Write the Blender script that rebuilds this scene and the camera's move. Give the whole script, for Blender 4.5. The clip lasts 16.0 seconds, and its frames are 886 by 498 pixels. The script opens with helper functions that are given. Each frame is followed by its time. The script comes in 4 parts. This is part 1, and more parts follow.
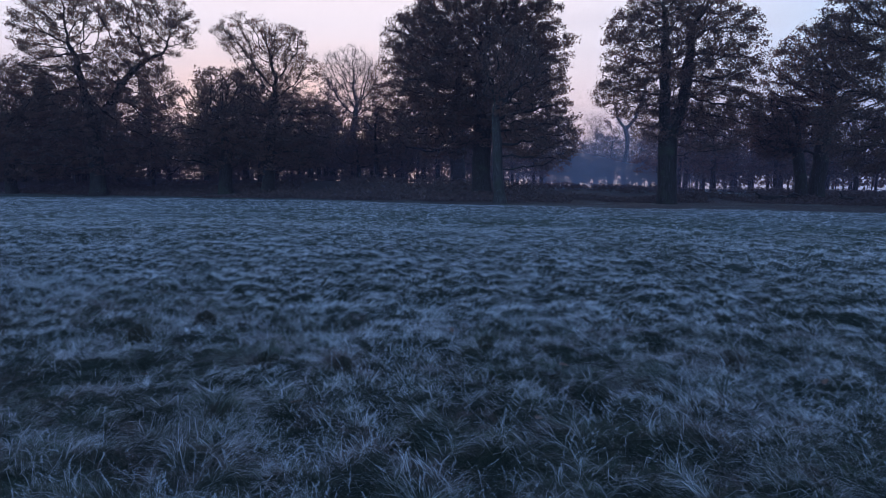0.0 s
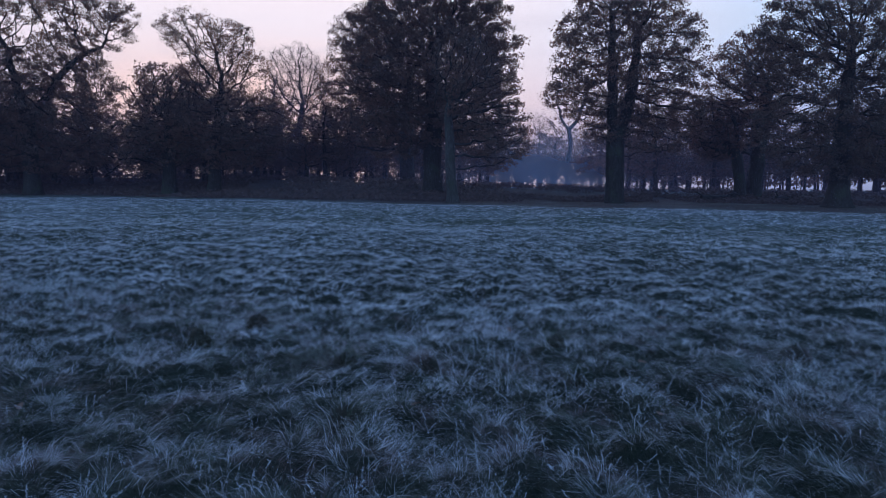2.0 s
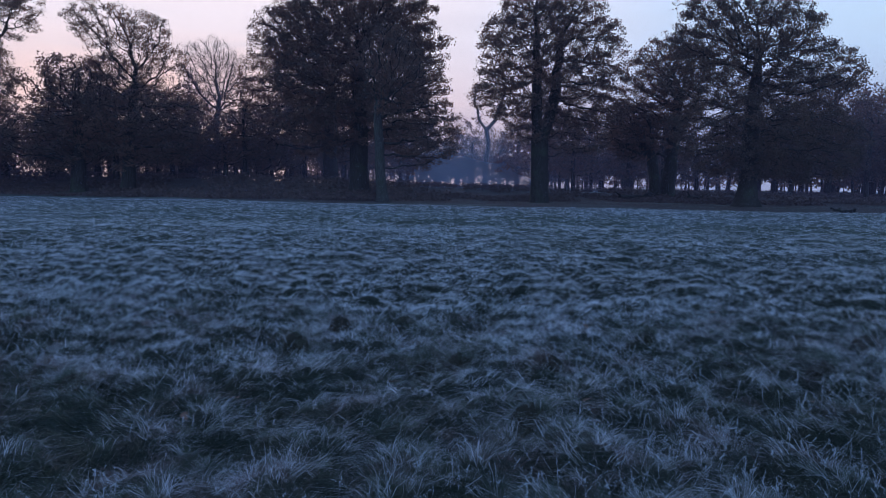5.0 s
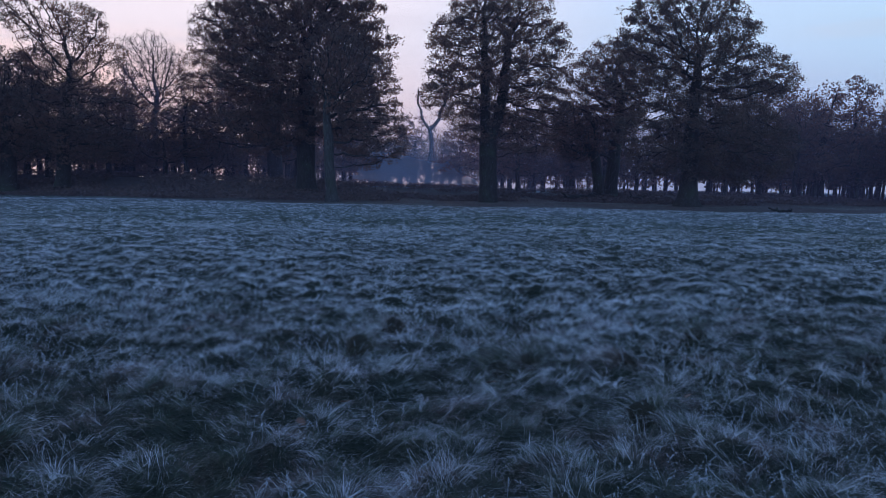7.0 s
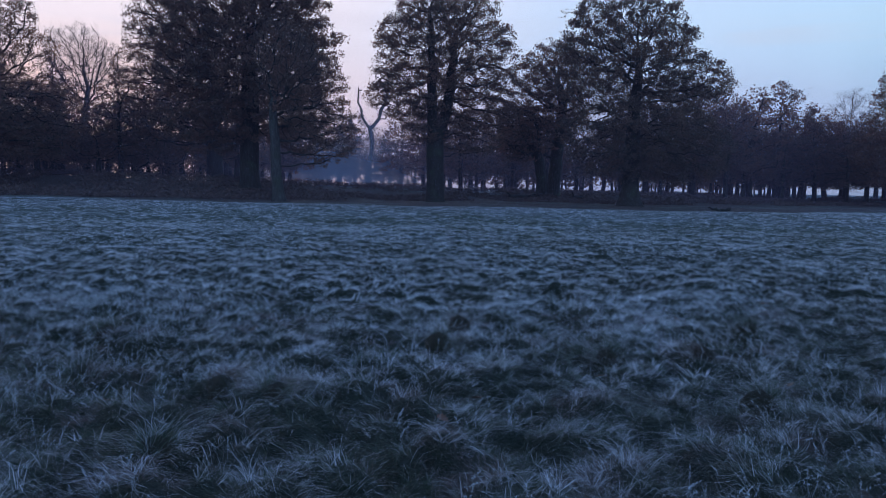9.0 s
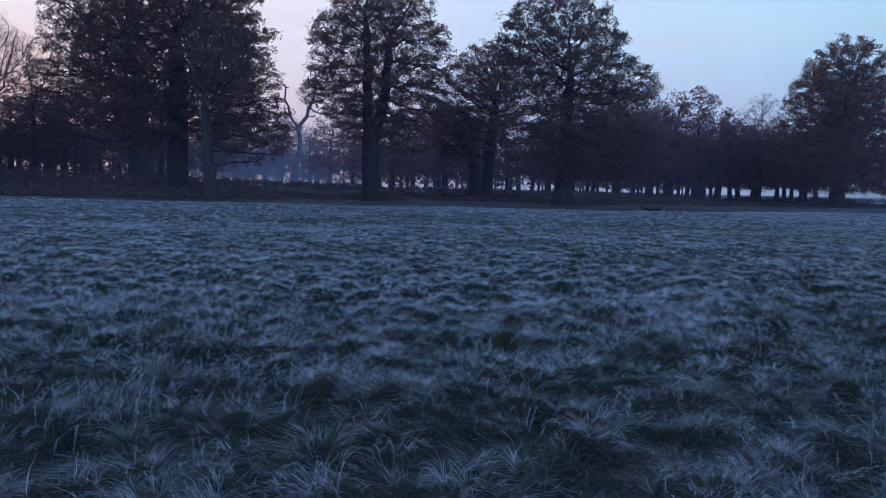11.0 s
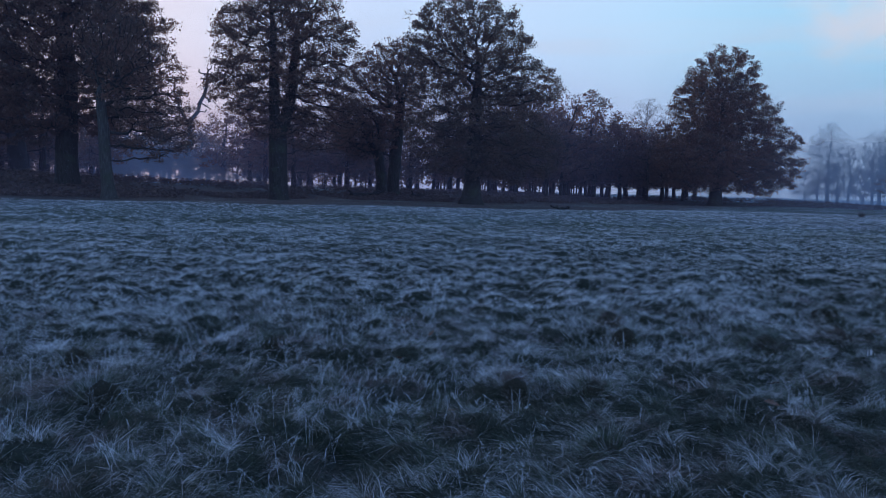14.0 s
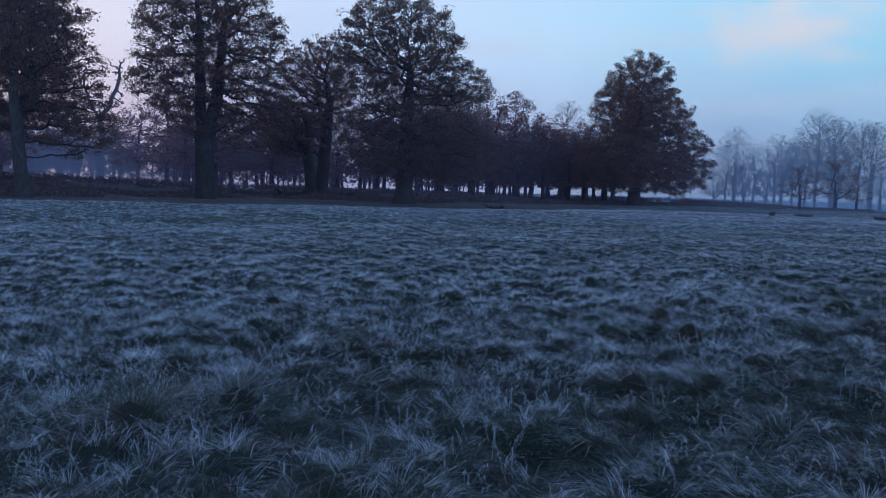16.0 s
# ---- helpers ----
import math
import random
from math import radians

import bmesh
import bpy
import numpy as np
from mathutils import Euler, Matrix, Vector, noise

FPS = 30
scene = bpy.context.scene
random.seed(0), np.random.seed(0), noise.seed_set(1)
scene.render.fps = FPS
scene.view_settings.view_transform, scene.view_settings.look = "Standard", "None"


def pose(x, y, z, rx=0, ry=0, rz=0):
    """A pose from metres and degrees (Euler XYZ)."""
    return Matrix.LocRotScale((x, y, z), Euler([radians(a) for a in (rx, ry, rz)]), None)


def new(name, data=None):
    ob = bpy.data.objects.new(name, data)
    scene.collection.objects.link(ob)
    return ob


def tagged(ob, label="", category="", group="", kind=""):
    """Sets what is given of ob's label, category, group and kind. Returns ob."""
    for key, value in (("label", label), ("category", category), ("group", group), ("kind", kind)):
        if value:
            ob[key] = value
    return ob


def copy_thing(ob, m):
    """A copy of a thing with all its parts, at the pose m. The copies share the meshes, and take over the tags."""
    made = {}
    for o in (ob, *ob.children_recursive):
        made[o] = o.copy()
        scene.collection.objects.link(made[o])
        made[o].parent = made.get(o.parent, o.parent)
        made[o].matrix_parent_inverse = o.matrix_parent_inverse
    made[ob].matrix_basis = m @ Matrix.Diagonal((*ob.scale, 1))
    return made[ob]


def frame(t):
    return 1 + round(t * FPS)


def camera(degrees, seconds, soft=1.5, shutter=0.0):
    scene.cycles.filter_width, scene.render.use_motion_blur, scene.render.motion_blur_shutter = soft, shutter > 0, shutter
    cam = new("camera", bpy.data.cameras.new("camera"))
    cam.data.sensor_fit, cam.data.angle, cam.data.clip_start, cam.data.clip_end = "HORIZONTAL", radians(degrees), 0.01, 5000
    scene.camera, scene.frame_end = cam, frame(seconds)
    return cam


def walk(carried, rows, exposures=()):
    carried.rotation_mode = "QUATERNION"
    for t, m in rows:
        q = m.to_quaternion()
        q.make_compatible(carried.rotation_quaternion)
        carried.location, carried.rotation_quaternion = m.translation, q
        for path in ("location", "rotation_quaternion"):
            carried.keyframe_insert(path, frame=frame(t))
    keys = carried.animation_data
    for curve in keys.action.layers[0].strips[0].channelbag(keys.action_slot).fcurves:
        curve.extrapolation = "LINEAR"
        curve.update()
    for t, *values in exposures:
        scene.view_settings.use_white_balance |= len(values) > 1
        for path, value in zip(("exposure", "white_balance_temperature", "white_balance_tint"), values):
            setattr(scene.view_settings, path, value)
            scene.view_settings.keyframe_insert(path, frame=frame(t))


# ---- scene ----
cam = camera(63.5, 16.0, soft=0.8)
METRES, EYE, TILT, LEAN, TURN = 10.6, 1.6, -5.0, -0.5, 0.0
ROWS = [
    (0.0, 0.0, 0.0, 0.0, -0.0, 0.0, -0.0),
    (0.5, -0.0273, -0.0013, 0.0001, -1.4, -0.02, 0.1),
    (1.0, -0.0551, -0.0019, 0.0006, -2.57, -0.04, 0.18),
    (1.5, -0.0832, -0.0015, 0.0015, -3.6, -0.06, 0.24),
    (2.0, -0.111, -0.0009, 0.0019, -4.72, -0.07, 0.33),
    (2.5, -0.1389, -0.0001, 0.0021, -5.81, -0.1, 0.4),
    (3.0, -0.167, 0.0016, 0.0028, -6.91, -0.11, 0.46),
    (3.5, -0.1951, 0.0038, 0.0033, -8.02, -0.13, 0.54),
    (4.0, -0.2233, 0.0063, 0.0037, -9.3, -0.15, 0.63),
    (6.5, -0.3512, 0.0297, 0.0072, -15.4, -0.3, 0.92),
    (7.0, -0.3808, 0.0371, 0.0078, -16.7, -0.32, 0.99),
    (7.5, -0.4109, 0.0448, 0.008, -18.03, -0.35, 1.06),
    (8.0, -0.441, 0.0529, 0.0086, -19.35, -0.38, 1.12),
    (8.5, -0.4693, 0.0611, 0.0092, -20.57, -0.42, 1.2),
    (9.0, -0.4995, 0.0709, 0.0091, -21.89, -0.46, 1.27),
    (11.5, -0.6456, 0.133, 0.0149, -29.52, -0.74, 1.58),
    (12.0, -0.6765, 0.1484, 0.0161, -30.99, -0.8, 1.64),
    (12.5, -0.7072, 0.1646, 0.0174, -32.47, -0.86, 1.73),
    (13.0, -0.7382, 0.1819, 0.019, -33.92, -0.94, 1.79),
    (13.5, -0.7688, 0.2004, 0.0208, -35.37, -1.0, 1.86),
    (14.0, -0.7988, 0.2211, 0.0225, -36.84, -1.07, 1.93),
    (14.5, -0.8285, 0.2417, 0.0246, -38.34, -1.14, 1.97),
    (15.0, -0.8575, 0.263, 0.0259, -39.88, -1.2, 2.04),
    (15.5, -0.8862, 0.2857, 0.0277, -41.60, -1.29, 2.10),
    (16.0, -0.9143, 0.3092, 0.0292, -43.39, -1.37, 2.17),
]
walk(cam, [(t, pose(0, 0, EYE, TILT, LEAN, TURN) @ pose(METRES * x, METRES * y, METRES * z, 90 + pitch, roll, yaw)) for t, x, y, z, yaw, pitch, roll in ROWS])

# ---- world: dawn sky before sunrise ----
SUN_AZ = radians(-9)          # the glow stands a little to the left of +y
scene.view_settings.exposure = 0.0
world = bpy.data.worlds.new("dawn_sky")
scene.world = world
world.use_nodes = True


class Nodes:
    """Short hand for wiring a node tree."""

    def __init__(self, tree):
        self.t = tree
        tree.nodes.clear()

    def add(self, kind, **kw):
        n = self.t.nodes.new(kind)
        for k, v in kw.items():
            if k in ("operation", "blend_type", "data_type"):
                if k == "operation":
                    n.operation = v
                elif k == "blend_type":
                    n.blend_type = v
                else:
                    n.data_type = v
        return n

    def put(self, socket, v):
        if isinstance(v, bpy.types.NodeSocket):
            self.t.links.new(v, socket)
        elif isinstance(v, (tuple, list)) and len(v) == 3 and len(socket.default_value) == 4:
            socket.default_value = (*v, 1)
        else:
            socket.default_value = v

    def math(self, op, a, b=0.0, c=0.0, clamp=False):
        n = self.add("ShaderNodeMath", operation=op)
        n.use_clamp = clamp
        for i, v in enumerate((a, b, c)):
            self.put(n.inputs[i], v)
        return n.outputs[0]

    def step(self, v, lo, hi):
        n = self.t.nodes.new("ShaderNodeMapRange")
        n.interpolation_type = "SMOOTHSTEP"
        for i, x in enumerate((v, lo, hi, 0.0, 1.0)):
            self.put(n.inputs[i], x)
        return n.outputs[0]

    def mix(self, f, a, b, blend="MIX"):
        n = self.t.nodes.new("ShaderNodeMix")
        n.data_type, n.blend_type = "RGBA", blend
        self.put(n.inputs[0], f)
        self.put(n.inputs[6], a)
        self.put(n.inputs[7], b)
        return n.outputs[2]

    def noise(self, vec, scale, detail=4.0, rough=0.55, distort=0.0):
        n = self.t.nodes.new("ShaderNodeTexNoise")
        self.put(n.inputs["Vector"], vec)
        n.inputs["Scale"].default_value, n.inputs["Detail"].default_value = scale, detail
        n.inputs["Roughness"].default_value, n.inputs["Distortion"].default_value = rough, distort
        return n.outputs["Fac"]

    def scaled(self, vec, s):
        n = self.t.nodes.new("ShaderNodeVectorMath")
        n.operation = "MULTIPLY"
        self.put(n.inputs[0], vec)
        n.inputs[1].default_value = s
        return n.outputs[0]


n = Nodes(world.node_tree)
co = n.t.nodes.new("ShaderNodeTexCoord").outputs["Generated"]
sep = n.t.nodes.new("ShaderNodeSeparateXYZ")
n.put(sep.inputs[0], co)
X, Y, Z = sep.outputs
flat = n.math("MAXIMUM", n.math("SQRT", n.math("ADD", n.math("MULTIPLY", X, X), n.math("MULTIPLY", Y, Y))), 0.001)
toward = n.math("DIVIDE", n.math("ADD", n.math("MULTIPLY", X, math.sin(SUN_AZ)), n.math("MULTIPLY", Y, math.cos(SUN_AZ))), flat)
warm = n.step(toward, 0.74, 1.0)             # 1 at the sunrise, 0 well to either side
half = n.step(toward, 0.1, 0.80)             # 0 where the sky is clear and blue
low = n.mix(warm, n.mix(half, (0.39, 0.57, 0.83), (0.47, 0.50, 0.77)), (1.06, 0.76, 0.77))
mid = n.mix(warm, n.mix(half, (0.36, 0.72, 0.98), (0.60, 0.76, 1.04)), (1.00, 0.90, 1.00))
sky = n.mix(n.step(Z, 0.04, 0.21), low, mid)
sky = n.mix(n.step(Z, 0.30, 0.62), sky, (0.12, 0.25, 0.60))
# glow of the hidden sun near the skyline
glow = n.math("MULTIPLY", n.step(toward, 0.955, 1.0), n.math("SUBTRACT", 1.0, n.step(Z, 0.06, 0.22)))
sky = n.mix(n.math("MULTIPLY", glow, 0.85), sky, (1.25, 0.80, 0.66))
# thin cloud streaks and one lit bank
fade = n.math("SUBTRACT", 1.0, n.step(Z, 0.35, 0.7))
veil = n.math("MULTIPLY", n.step(n.noise(n.scaled(co, (1.4, 1.4, 11.0)), 1.6, 5.0, 0.55, 0.4), 0.40, 0.72), fade)
sky = n.mix(n.math("MULTIPLY", veil, 0.34), sky, n.mix(warm, (0.60, 0.68, 0.86), (0.70, 0.62, 0.74)))
streak = n.math("MULTIPLY", n.step(n.noise(n.scaled(co, (2.0, 2.0, 22.0)), 1.5, 6.0, 0.6, 0.8), 0.52, 0.75), fade)
sky = n.mix(n.math("MULTIPLY", streak, 0.25), sky, (0.60, 0.62, 0.76))
# one bank of cloud already lit, out to the right of the oaks
AZ_C, EL_C = radians(68), radians(12.0)
side = n.math("ADD", n.math("MULTIPLY", X, math.cos(AZ_C)), n.math("MULTIPLY", Y, -math.sin(AZ_C)))
front = n.math("GREATER_THAN", n.math("ADD", n.math("MULTIPLY", X, math.sin(AZ_C)), n.math("MULTIPLY", Y, math.cos(AZ_C))), 0.0)
far2 = n.math("ADD", n.math("POWER", n.math("ABSOLUTE", n.math("DIVIDE", side, 0.13)), 2.0), n.math("POWER", n.math("ABSOLUTE", n.math("DIVIDE", n.math("SUBTRACT", Z, math.sin(EL_C)), 0.050)), 2.0))
puff = n.math("ADD", n.math("SUBTRACT", 1.0, far2), n.math("MULTIPLY", n.math("SUBTRACT", n.noise(n.scaled(co, (1, 1, 2.2)), 7.0, 6.0, 0.6, 0.5), 0.5), 3.6))
puff = n.math("MULTIPLY", n.step(puff, -0.1, 1.2), front)
sky = n.mix(n.math("MULTIPLY", puff, 0.75), sky, (0.78, 0.75, 0.82))
# added fill: the unseen sky opposite the sunrise brightened to light the near sides of trees
west_fill = n.math("MULTIPLY", n.step(n.math("MULTIPLY", toward, -1.0), 0.1, 0.9), n.math("SUBTRACT", 1.0, n.step(Z, 0.35, 0.75)))
sky = n.mix(n.math("MULTIPLY", west_fill, 0.75), sky, (0.40, 0.72, 1.36))
bg = n.t.nodes.new("ShaderNodeBackground")
n.put(bg.inputs["Color"], sky)
bg.inputs["Strength"].default_value = 1.0
out = n.t.nodes.new("ShaderNodeOutputWorld")
n.t.links.new(bg.outputs[0], out.inputs[0])


# ---- materials ----
def material(name):
    m = bpy.data.materials.new(name)
    m.use_nodes = True
    k = Nodes(m.node_tree)
    b = k.t.nodes.new("ShaderNodeBsdfPrincipled")
    o = k.t.nodes.new("ShaderNodeOutputMaterial")
    k.t.links.new(b.outputs[0], o.inputs[0])
    return m, k, b, o


def place(k):
    return k.t.nodes.new("ShaderNodeNewGeometry").outputs["Position"]


def island(k):
    return k.t.nodes.new("ShaderNodeNewGeometry").outputs["Random Per Island"]


def along(k):
    """0 at a blade's root, 1 at its tip."""
    a = k.t.nodes.new("ShaderNodeAttribute")
    a.attribute_name = "along"
    return a.outputs["Fac"]


def bump(k, b, height, strength, distance):
    u = k.t.nodes.new("ShaderNodeBump")
    u.inputs["Strength"].default_value, u.inputs["Distance"].default_value = strength, distance
    k.put(u.inputs["Height"], height)
    k.put(b.inputs["Normal"], u.outputs[0])


def leaf_material(name, dark, mid, rust, through_share=0.5):
    m, k, b, o = material(name)
    r = island(k)
    c = k.mix(k.step(r, 0.0, 0.8), dark, mid)
    c = k.mix(k.math("MULTIPLY", k.step(r, 0.6, 1.0), 0.6), c, rust)
    c = k.mix(k.step(k.noise(place(k), 0.35, 3), 0.4, 0.62), c, rust)
    k.put(b.inputs["Base Color"], c)
    b.inputs["Roughness"].default_value = 0.65
    t = k.t.nodes.new("ShaderNodeBsdfTranslucent")
    k.put(t.inputs[0], c)
    s = k.t.nodes.new("ShaderNodeMixShader")
    s.inputs[0].default_value = through_share
    k.t.links.new(b.outputs[0], s.inputs[1])
    k.t.links.new(t.outputs[0], s.inputs[2])
    k.t.links.new(s.outputs[0], o.inputs[0])
    return m


def bark_material(name, dark, pale):
    m, k, b, o = material(name)
    p = k.scaled(place(k), (1, 1, 0.18))
    ridges = k.noise(p, 9.0, 6, 0.65, 0.4)
    c = k.mix(k.step(ridges, 0.35, 0.7), dark, pale)
    c = k.mix(k.step(k.noise(place(k), 0.7, 3), 0.5, 0.75), c, (0.035, 0.042, 0.026))
    k.put(b.inputs["Base Color"], c)
    b.inputs["Roughness"].default_value = 0.9
    bump(k, b, ridges, 0.9, 0.05)
    return m


LEAF_OAK = leaf_material("oak_leaves_russet", (0.100, 0.074, 0.062), (0.150, 0.098, 0.078), (0.215, 0.112, 0.078))
LEAF_GREEN = leaf_material("oak_leaves_olive", (0.085, 0.068, 0.056), (0.125, 0.090, 0.072), (0.175, 0.104, 0.074))
LEAF_RUST = leaf_material("oak_leaves_rust", (0.115, 0.074, 0.058), (0.175, 0.098, 0.072), (0.235, 0.112, 0.072))
BARK = bark_material("oak_bark", (0.014, 0.012, 0.011), (0.042, 0.036, 0.033))
BARK_PALE = bark_material("pale_bark", (0.030, 0.027, 0.025), (0.072, 0.067, 0.063))
TWIG = bark_material("twig_bark", (0.05, 0.042, 0.036), (0.11, 0.095, 0.082))

m, k, b, o = material("frosted_grass_blades")
v, r = along(k), island(k)
ta = k.t.nodes.new("ShaderNodeAttribute")
ta.attribute_name = "rime"
tuft_rime = ta.outputs["Fac"]
big = k.noise(place(k), 0.9, 4)
patch = k.noise(place(k), 9.0, 3)
r2 = k.math("FRACT", k.math("MULTIPLY", r, 37.0))
r3 = k.math("FRACT", k.math("MULTIPLY", r, 411.0))
green = k.mix(r2, (0.008, 0.024, 0.010), (0.034, 0.064, 0.026))
green = k.mix(k.step(r2, 0.80, 0.9), green, (0.13, 0.10, 0.065))
green = k.mix(k.step(k.noise(place(k), 1.7, 3), 0.50, 0.64), green, (0.105, 0.066, 0.056))
rime = k.math("ADD", k.math("MULTIPLY", v, 0.70), k.math("MULTIPLY", k.math("SUBTRACT", tuft_rime, 0.5), 0.95))
rime = k.math("ADD", rime, k.math("MULTIPLY", k.math("SUBTRACT", patch, 0.5), 0.6))
rime = k.math("ADD", rime, k.math("MULTIPLY", k.math("SUBTRACT", big, 0.5), 0.25))
rime = k.math("ADD", rime, k.math("MULTIPLY", k.math("SUBTRACT", r3, 0.5), 1.0))
rime = k.step(rime, 0.04, 0.92)
k.put(b.inputs["Base Color"], k.mix(rime, green, (0.88, 0.87, 0.905)))
b.inputs["Roughness"].default_value = 0.6
GRASS = m

m, k, b, o = material("rime_seed_heads")
k.put(b.inputs["Base Color"], k.mix(island(k), (0.45, 0.49, 0.55), (0.76, 0.80, 0.85)))
b.inputs["Roughness"].default_value = 0.7
RIME = m

m, k, b, o = material("field_ground")
a = k.t.nodes.new("ShaderNodeAttribute")
a.attribute_name = "litter"
p = place(k)
tuft = k.noise(p, 7.5, 5, 0.62, 0.5)
fine = k.noise(k.scaled(p, (1.0, 1.6, 1.0)), 26.0, 4, 0.6)
wide = k.noise(p, 0.55, 4, 0.6)
very = k.noise(p, 0.07, 4, 0.6)
turf = k.mix(fine, (0.022, 0.034, 0.020), (0.070, 0.085, 0.052))
frost = k.math("ADD", k.math("MULTIPLY", tuft, 0.62), k.math("MULTIPLY", fine, 0.42))
frost = k.math("ADD", frost, k.math("MULTIPLY", k.math("SUBTRACT", wide, 0.5), 0.2))
frost = k.math("ADD", frost, k.math("MULTIPLY", k.math("SUBTRACT", very, 0.5), 0.3))
# near the walk, frost is held back and tuft shade darkens the colour
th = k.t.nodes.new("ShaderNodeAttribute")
th.attribute_name = "hollow_dark"
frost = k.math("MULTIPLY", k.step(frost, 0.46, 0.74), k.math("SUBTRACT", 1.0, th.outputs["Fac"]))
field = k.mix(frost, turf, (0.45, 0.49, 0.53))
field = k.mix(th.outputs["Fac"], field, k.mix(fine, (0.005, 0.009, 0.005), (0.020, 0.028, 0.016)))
brown = k.mix(k.noise(p, 7.0, 5, 0.7), (0.028, 0.020, 0.018), (0.105, 0.066, 0.054))
k.put(b.inputs["Base Color"], k.mix(a.outputs["Fac"], field, brown))
b.inputs["Roughness"].default_value = 0.9
bump(k, b, k.math("ADD", tuft, k.math("MULTIPLY", fine, 0.4)), 1.0, 0.12)
GROUND = m

# very dark mottled colour for the cores of the single tussocks
m, k, b, o = material("dark_tussock_core")
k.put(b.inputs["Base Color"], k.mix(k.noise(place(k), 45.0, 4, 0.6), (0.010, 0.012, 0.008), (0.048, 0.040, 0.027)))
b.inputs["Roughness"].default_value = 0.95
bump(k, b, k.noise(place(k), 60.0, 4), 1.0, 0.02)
CORE_DARK = m

m, k, b, o = material("dead_bracken")
r = island(k)
c = k.mix(r, (0.060, 0.042, 0.042), (0.165, 0.100, 0.086))
c = k.mix(k.step(k.noise(place(k), 0.8, 3), 0.55, 0.85), c, (0.14, 0.12, 0.12))
k.put(b.inputs["Base Color"], c)
b.inputs["Roughness"].default_value = 0.85
BRACKEN = m

m, k, b, o = material("dead_oak_leaf")
k.put(b.inputs["Base Color"], k.mix(k.noise(place(k), 30, 3), (0.10, 0.045, 0.030), (0.22, 0.12, 0.08)))
b.inputs["Roughness"].default_value = 0.7
DEAD_LEAF = m

# see-through tinted surface of the sheets that stand in for mist
m, k, b, o = material("mist_haze_sheet")
p = place(k)
z = k.t.nodes.new("ShaderNodeSeparateXYZ")
k.put(z.inputs[0], p)
thick = k.t.nodes.new("ShaderNodeAttribute")
thick.attribute_name = "thick"
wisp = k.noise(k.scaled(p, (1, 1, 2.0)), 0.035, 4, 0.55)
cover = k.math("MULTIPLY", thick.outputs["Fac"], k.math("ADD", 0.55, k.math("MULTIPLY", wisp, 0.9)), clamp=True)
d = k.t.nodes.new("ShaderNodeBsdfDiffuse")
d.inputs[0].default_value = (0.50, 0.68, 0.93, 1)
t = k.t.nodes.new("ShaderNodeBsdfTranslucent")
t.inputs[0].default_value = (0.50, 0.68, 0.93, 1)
s = k.t.nodes.new("ShaderNodeMixShader")
k.t.links.new(d.outputs[0], s.inputs[1])
k.t.links.new(t.outputs[0], s.inputs[2])
clear = k.t.nodes.new("ShaderNodeBsdfTransparent")
s2 = k.t.nodes.new("ShaderNodeMixShader")
k.put(s2.inputs[0], cover)
k.t.links.new(clear.outputs[0], s2.inputs[1])
k.t.links.new(s.outputs[0], s2.inputs[2])
k.t.links.new(s2.outputs[0], o.inputs[0])
MIST = m
# purple copy for the sheets that paint haze and lift the trees' darks
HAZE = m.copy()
HAZE.name = "purple_haze_sheet"
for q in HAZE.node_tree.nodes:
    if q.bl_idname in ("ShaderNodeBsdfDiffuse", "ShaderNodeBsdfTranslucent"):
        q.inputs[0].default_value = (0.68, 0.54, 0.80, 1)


# ---- helpers for shapes ----
def mesh_from(name, verts, faces, mat, attrs=None, smooth=True):
    """A mesh from arrays: faces is (n, 3) or (n, 4)."""
    me = bpy.data.meshes.new(name)
    verts, faces = np.asarray(verts, np.float32), np.asarray(faces, np.int32)
    nf, k = faces.shape
    me.vertices.add(len(verts))
    me.vertices.foreach_set("co", verts.ravel())
    me.loops.add(nf * k)
    me.loops.foreach_set("vertex_index", faces.ravel())
    me.polygons.add(nf)
    me.polygons.foreach_set("loop_start", np.arange(0, nf * k, k, dtype=np.int32))
    if smooth:
        me.polygons.foreach_set("use_smooth", np.ones(nf, bool))
    for key, val in (attrs or {}).items():
        at = me.attributes.new(key, "FLOAT", "POINT")
        at.data.foreach_set("value", np.asarray(val, np.float32))
    me.update(calc_edges=True)
    me.materials.append(mat)
    return me


def part(name, me, parent, label=""):
    ob = new(name, me)
    ob.parent = parent
    return tagged(ob, label)


def vnoise(x, y, seed=0):
    """Smooth value noise in 0..1 on arrays."""
    xi, yi = np.floor(x).astype(np.int64), np.floor(y).astype(np.int64)
    fx, fy = x - xi, y - yi
    fx, fy = fx * fx * (3 - 2 * fx), fy * fy * (3 - 2 * fy)

    def h(i, j):
        n = (i * 374761393 + j * 668265263 + seed * 2147483647) & 0x7FFFFFFF
        n = ((n ^ (n >> 13)) * 1274126177) & 0x7FFFFFFF
        return ((n ^ (n >> 16)) & 0xFFFF) / 65535.0

    a, b2, c, d2 = h(xi, yi), h(xi + 1, yi), h(xi, yi + 1), h(xi + 1, yi + 1)
    return (a * (1 - fx) + b2 * fx) * (1 - fy) + (c * (1 - fx) + d2 * fx) * fy


def turned(x, y, cell, seed, degrees=25.0):
    """The same noise on a grid that is turned across the view."""
    ca, sa = math.cos(radians(degrees)), math.sin(radians(degrees))
    return vnoise((x * ca + y * sa) / cell + 900.5, (y * ca - x * sa) / cell + 900.5, seed)


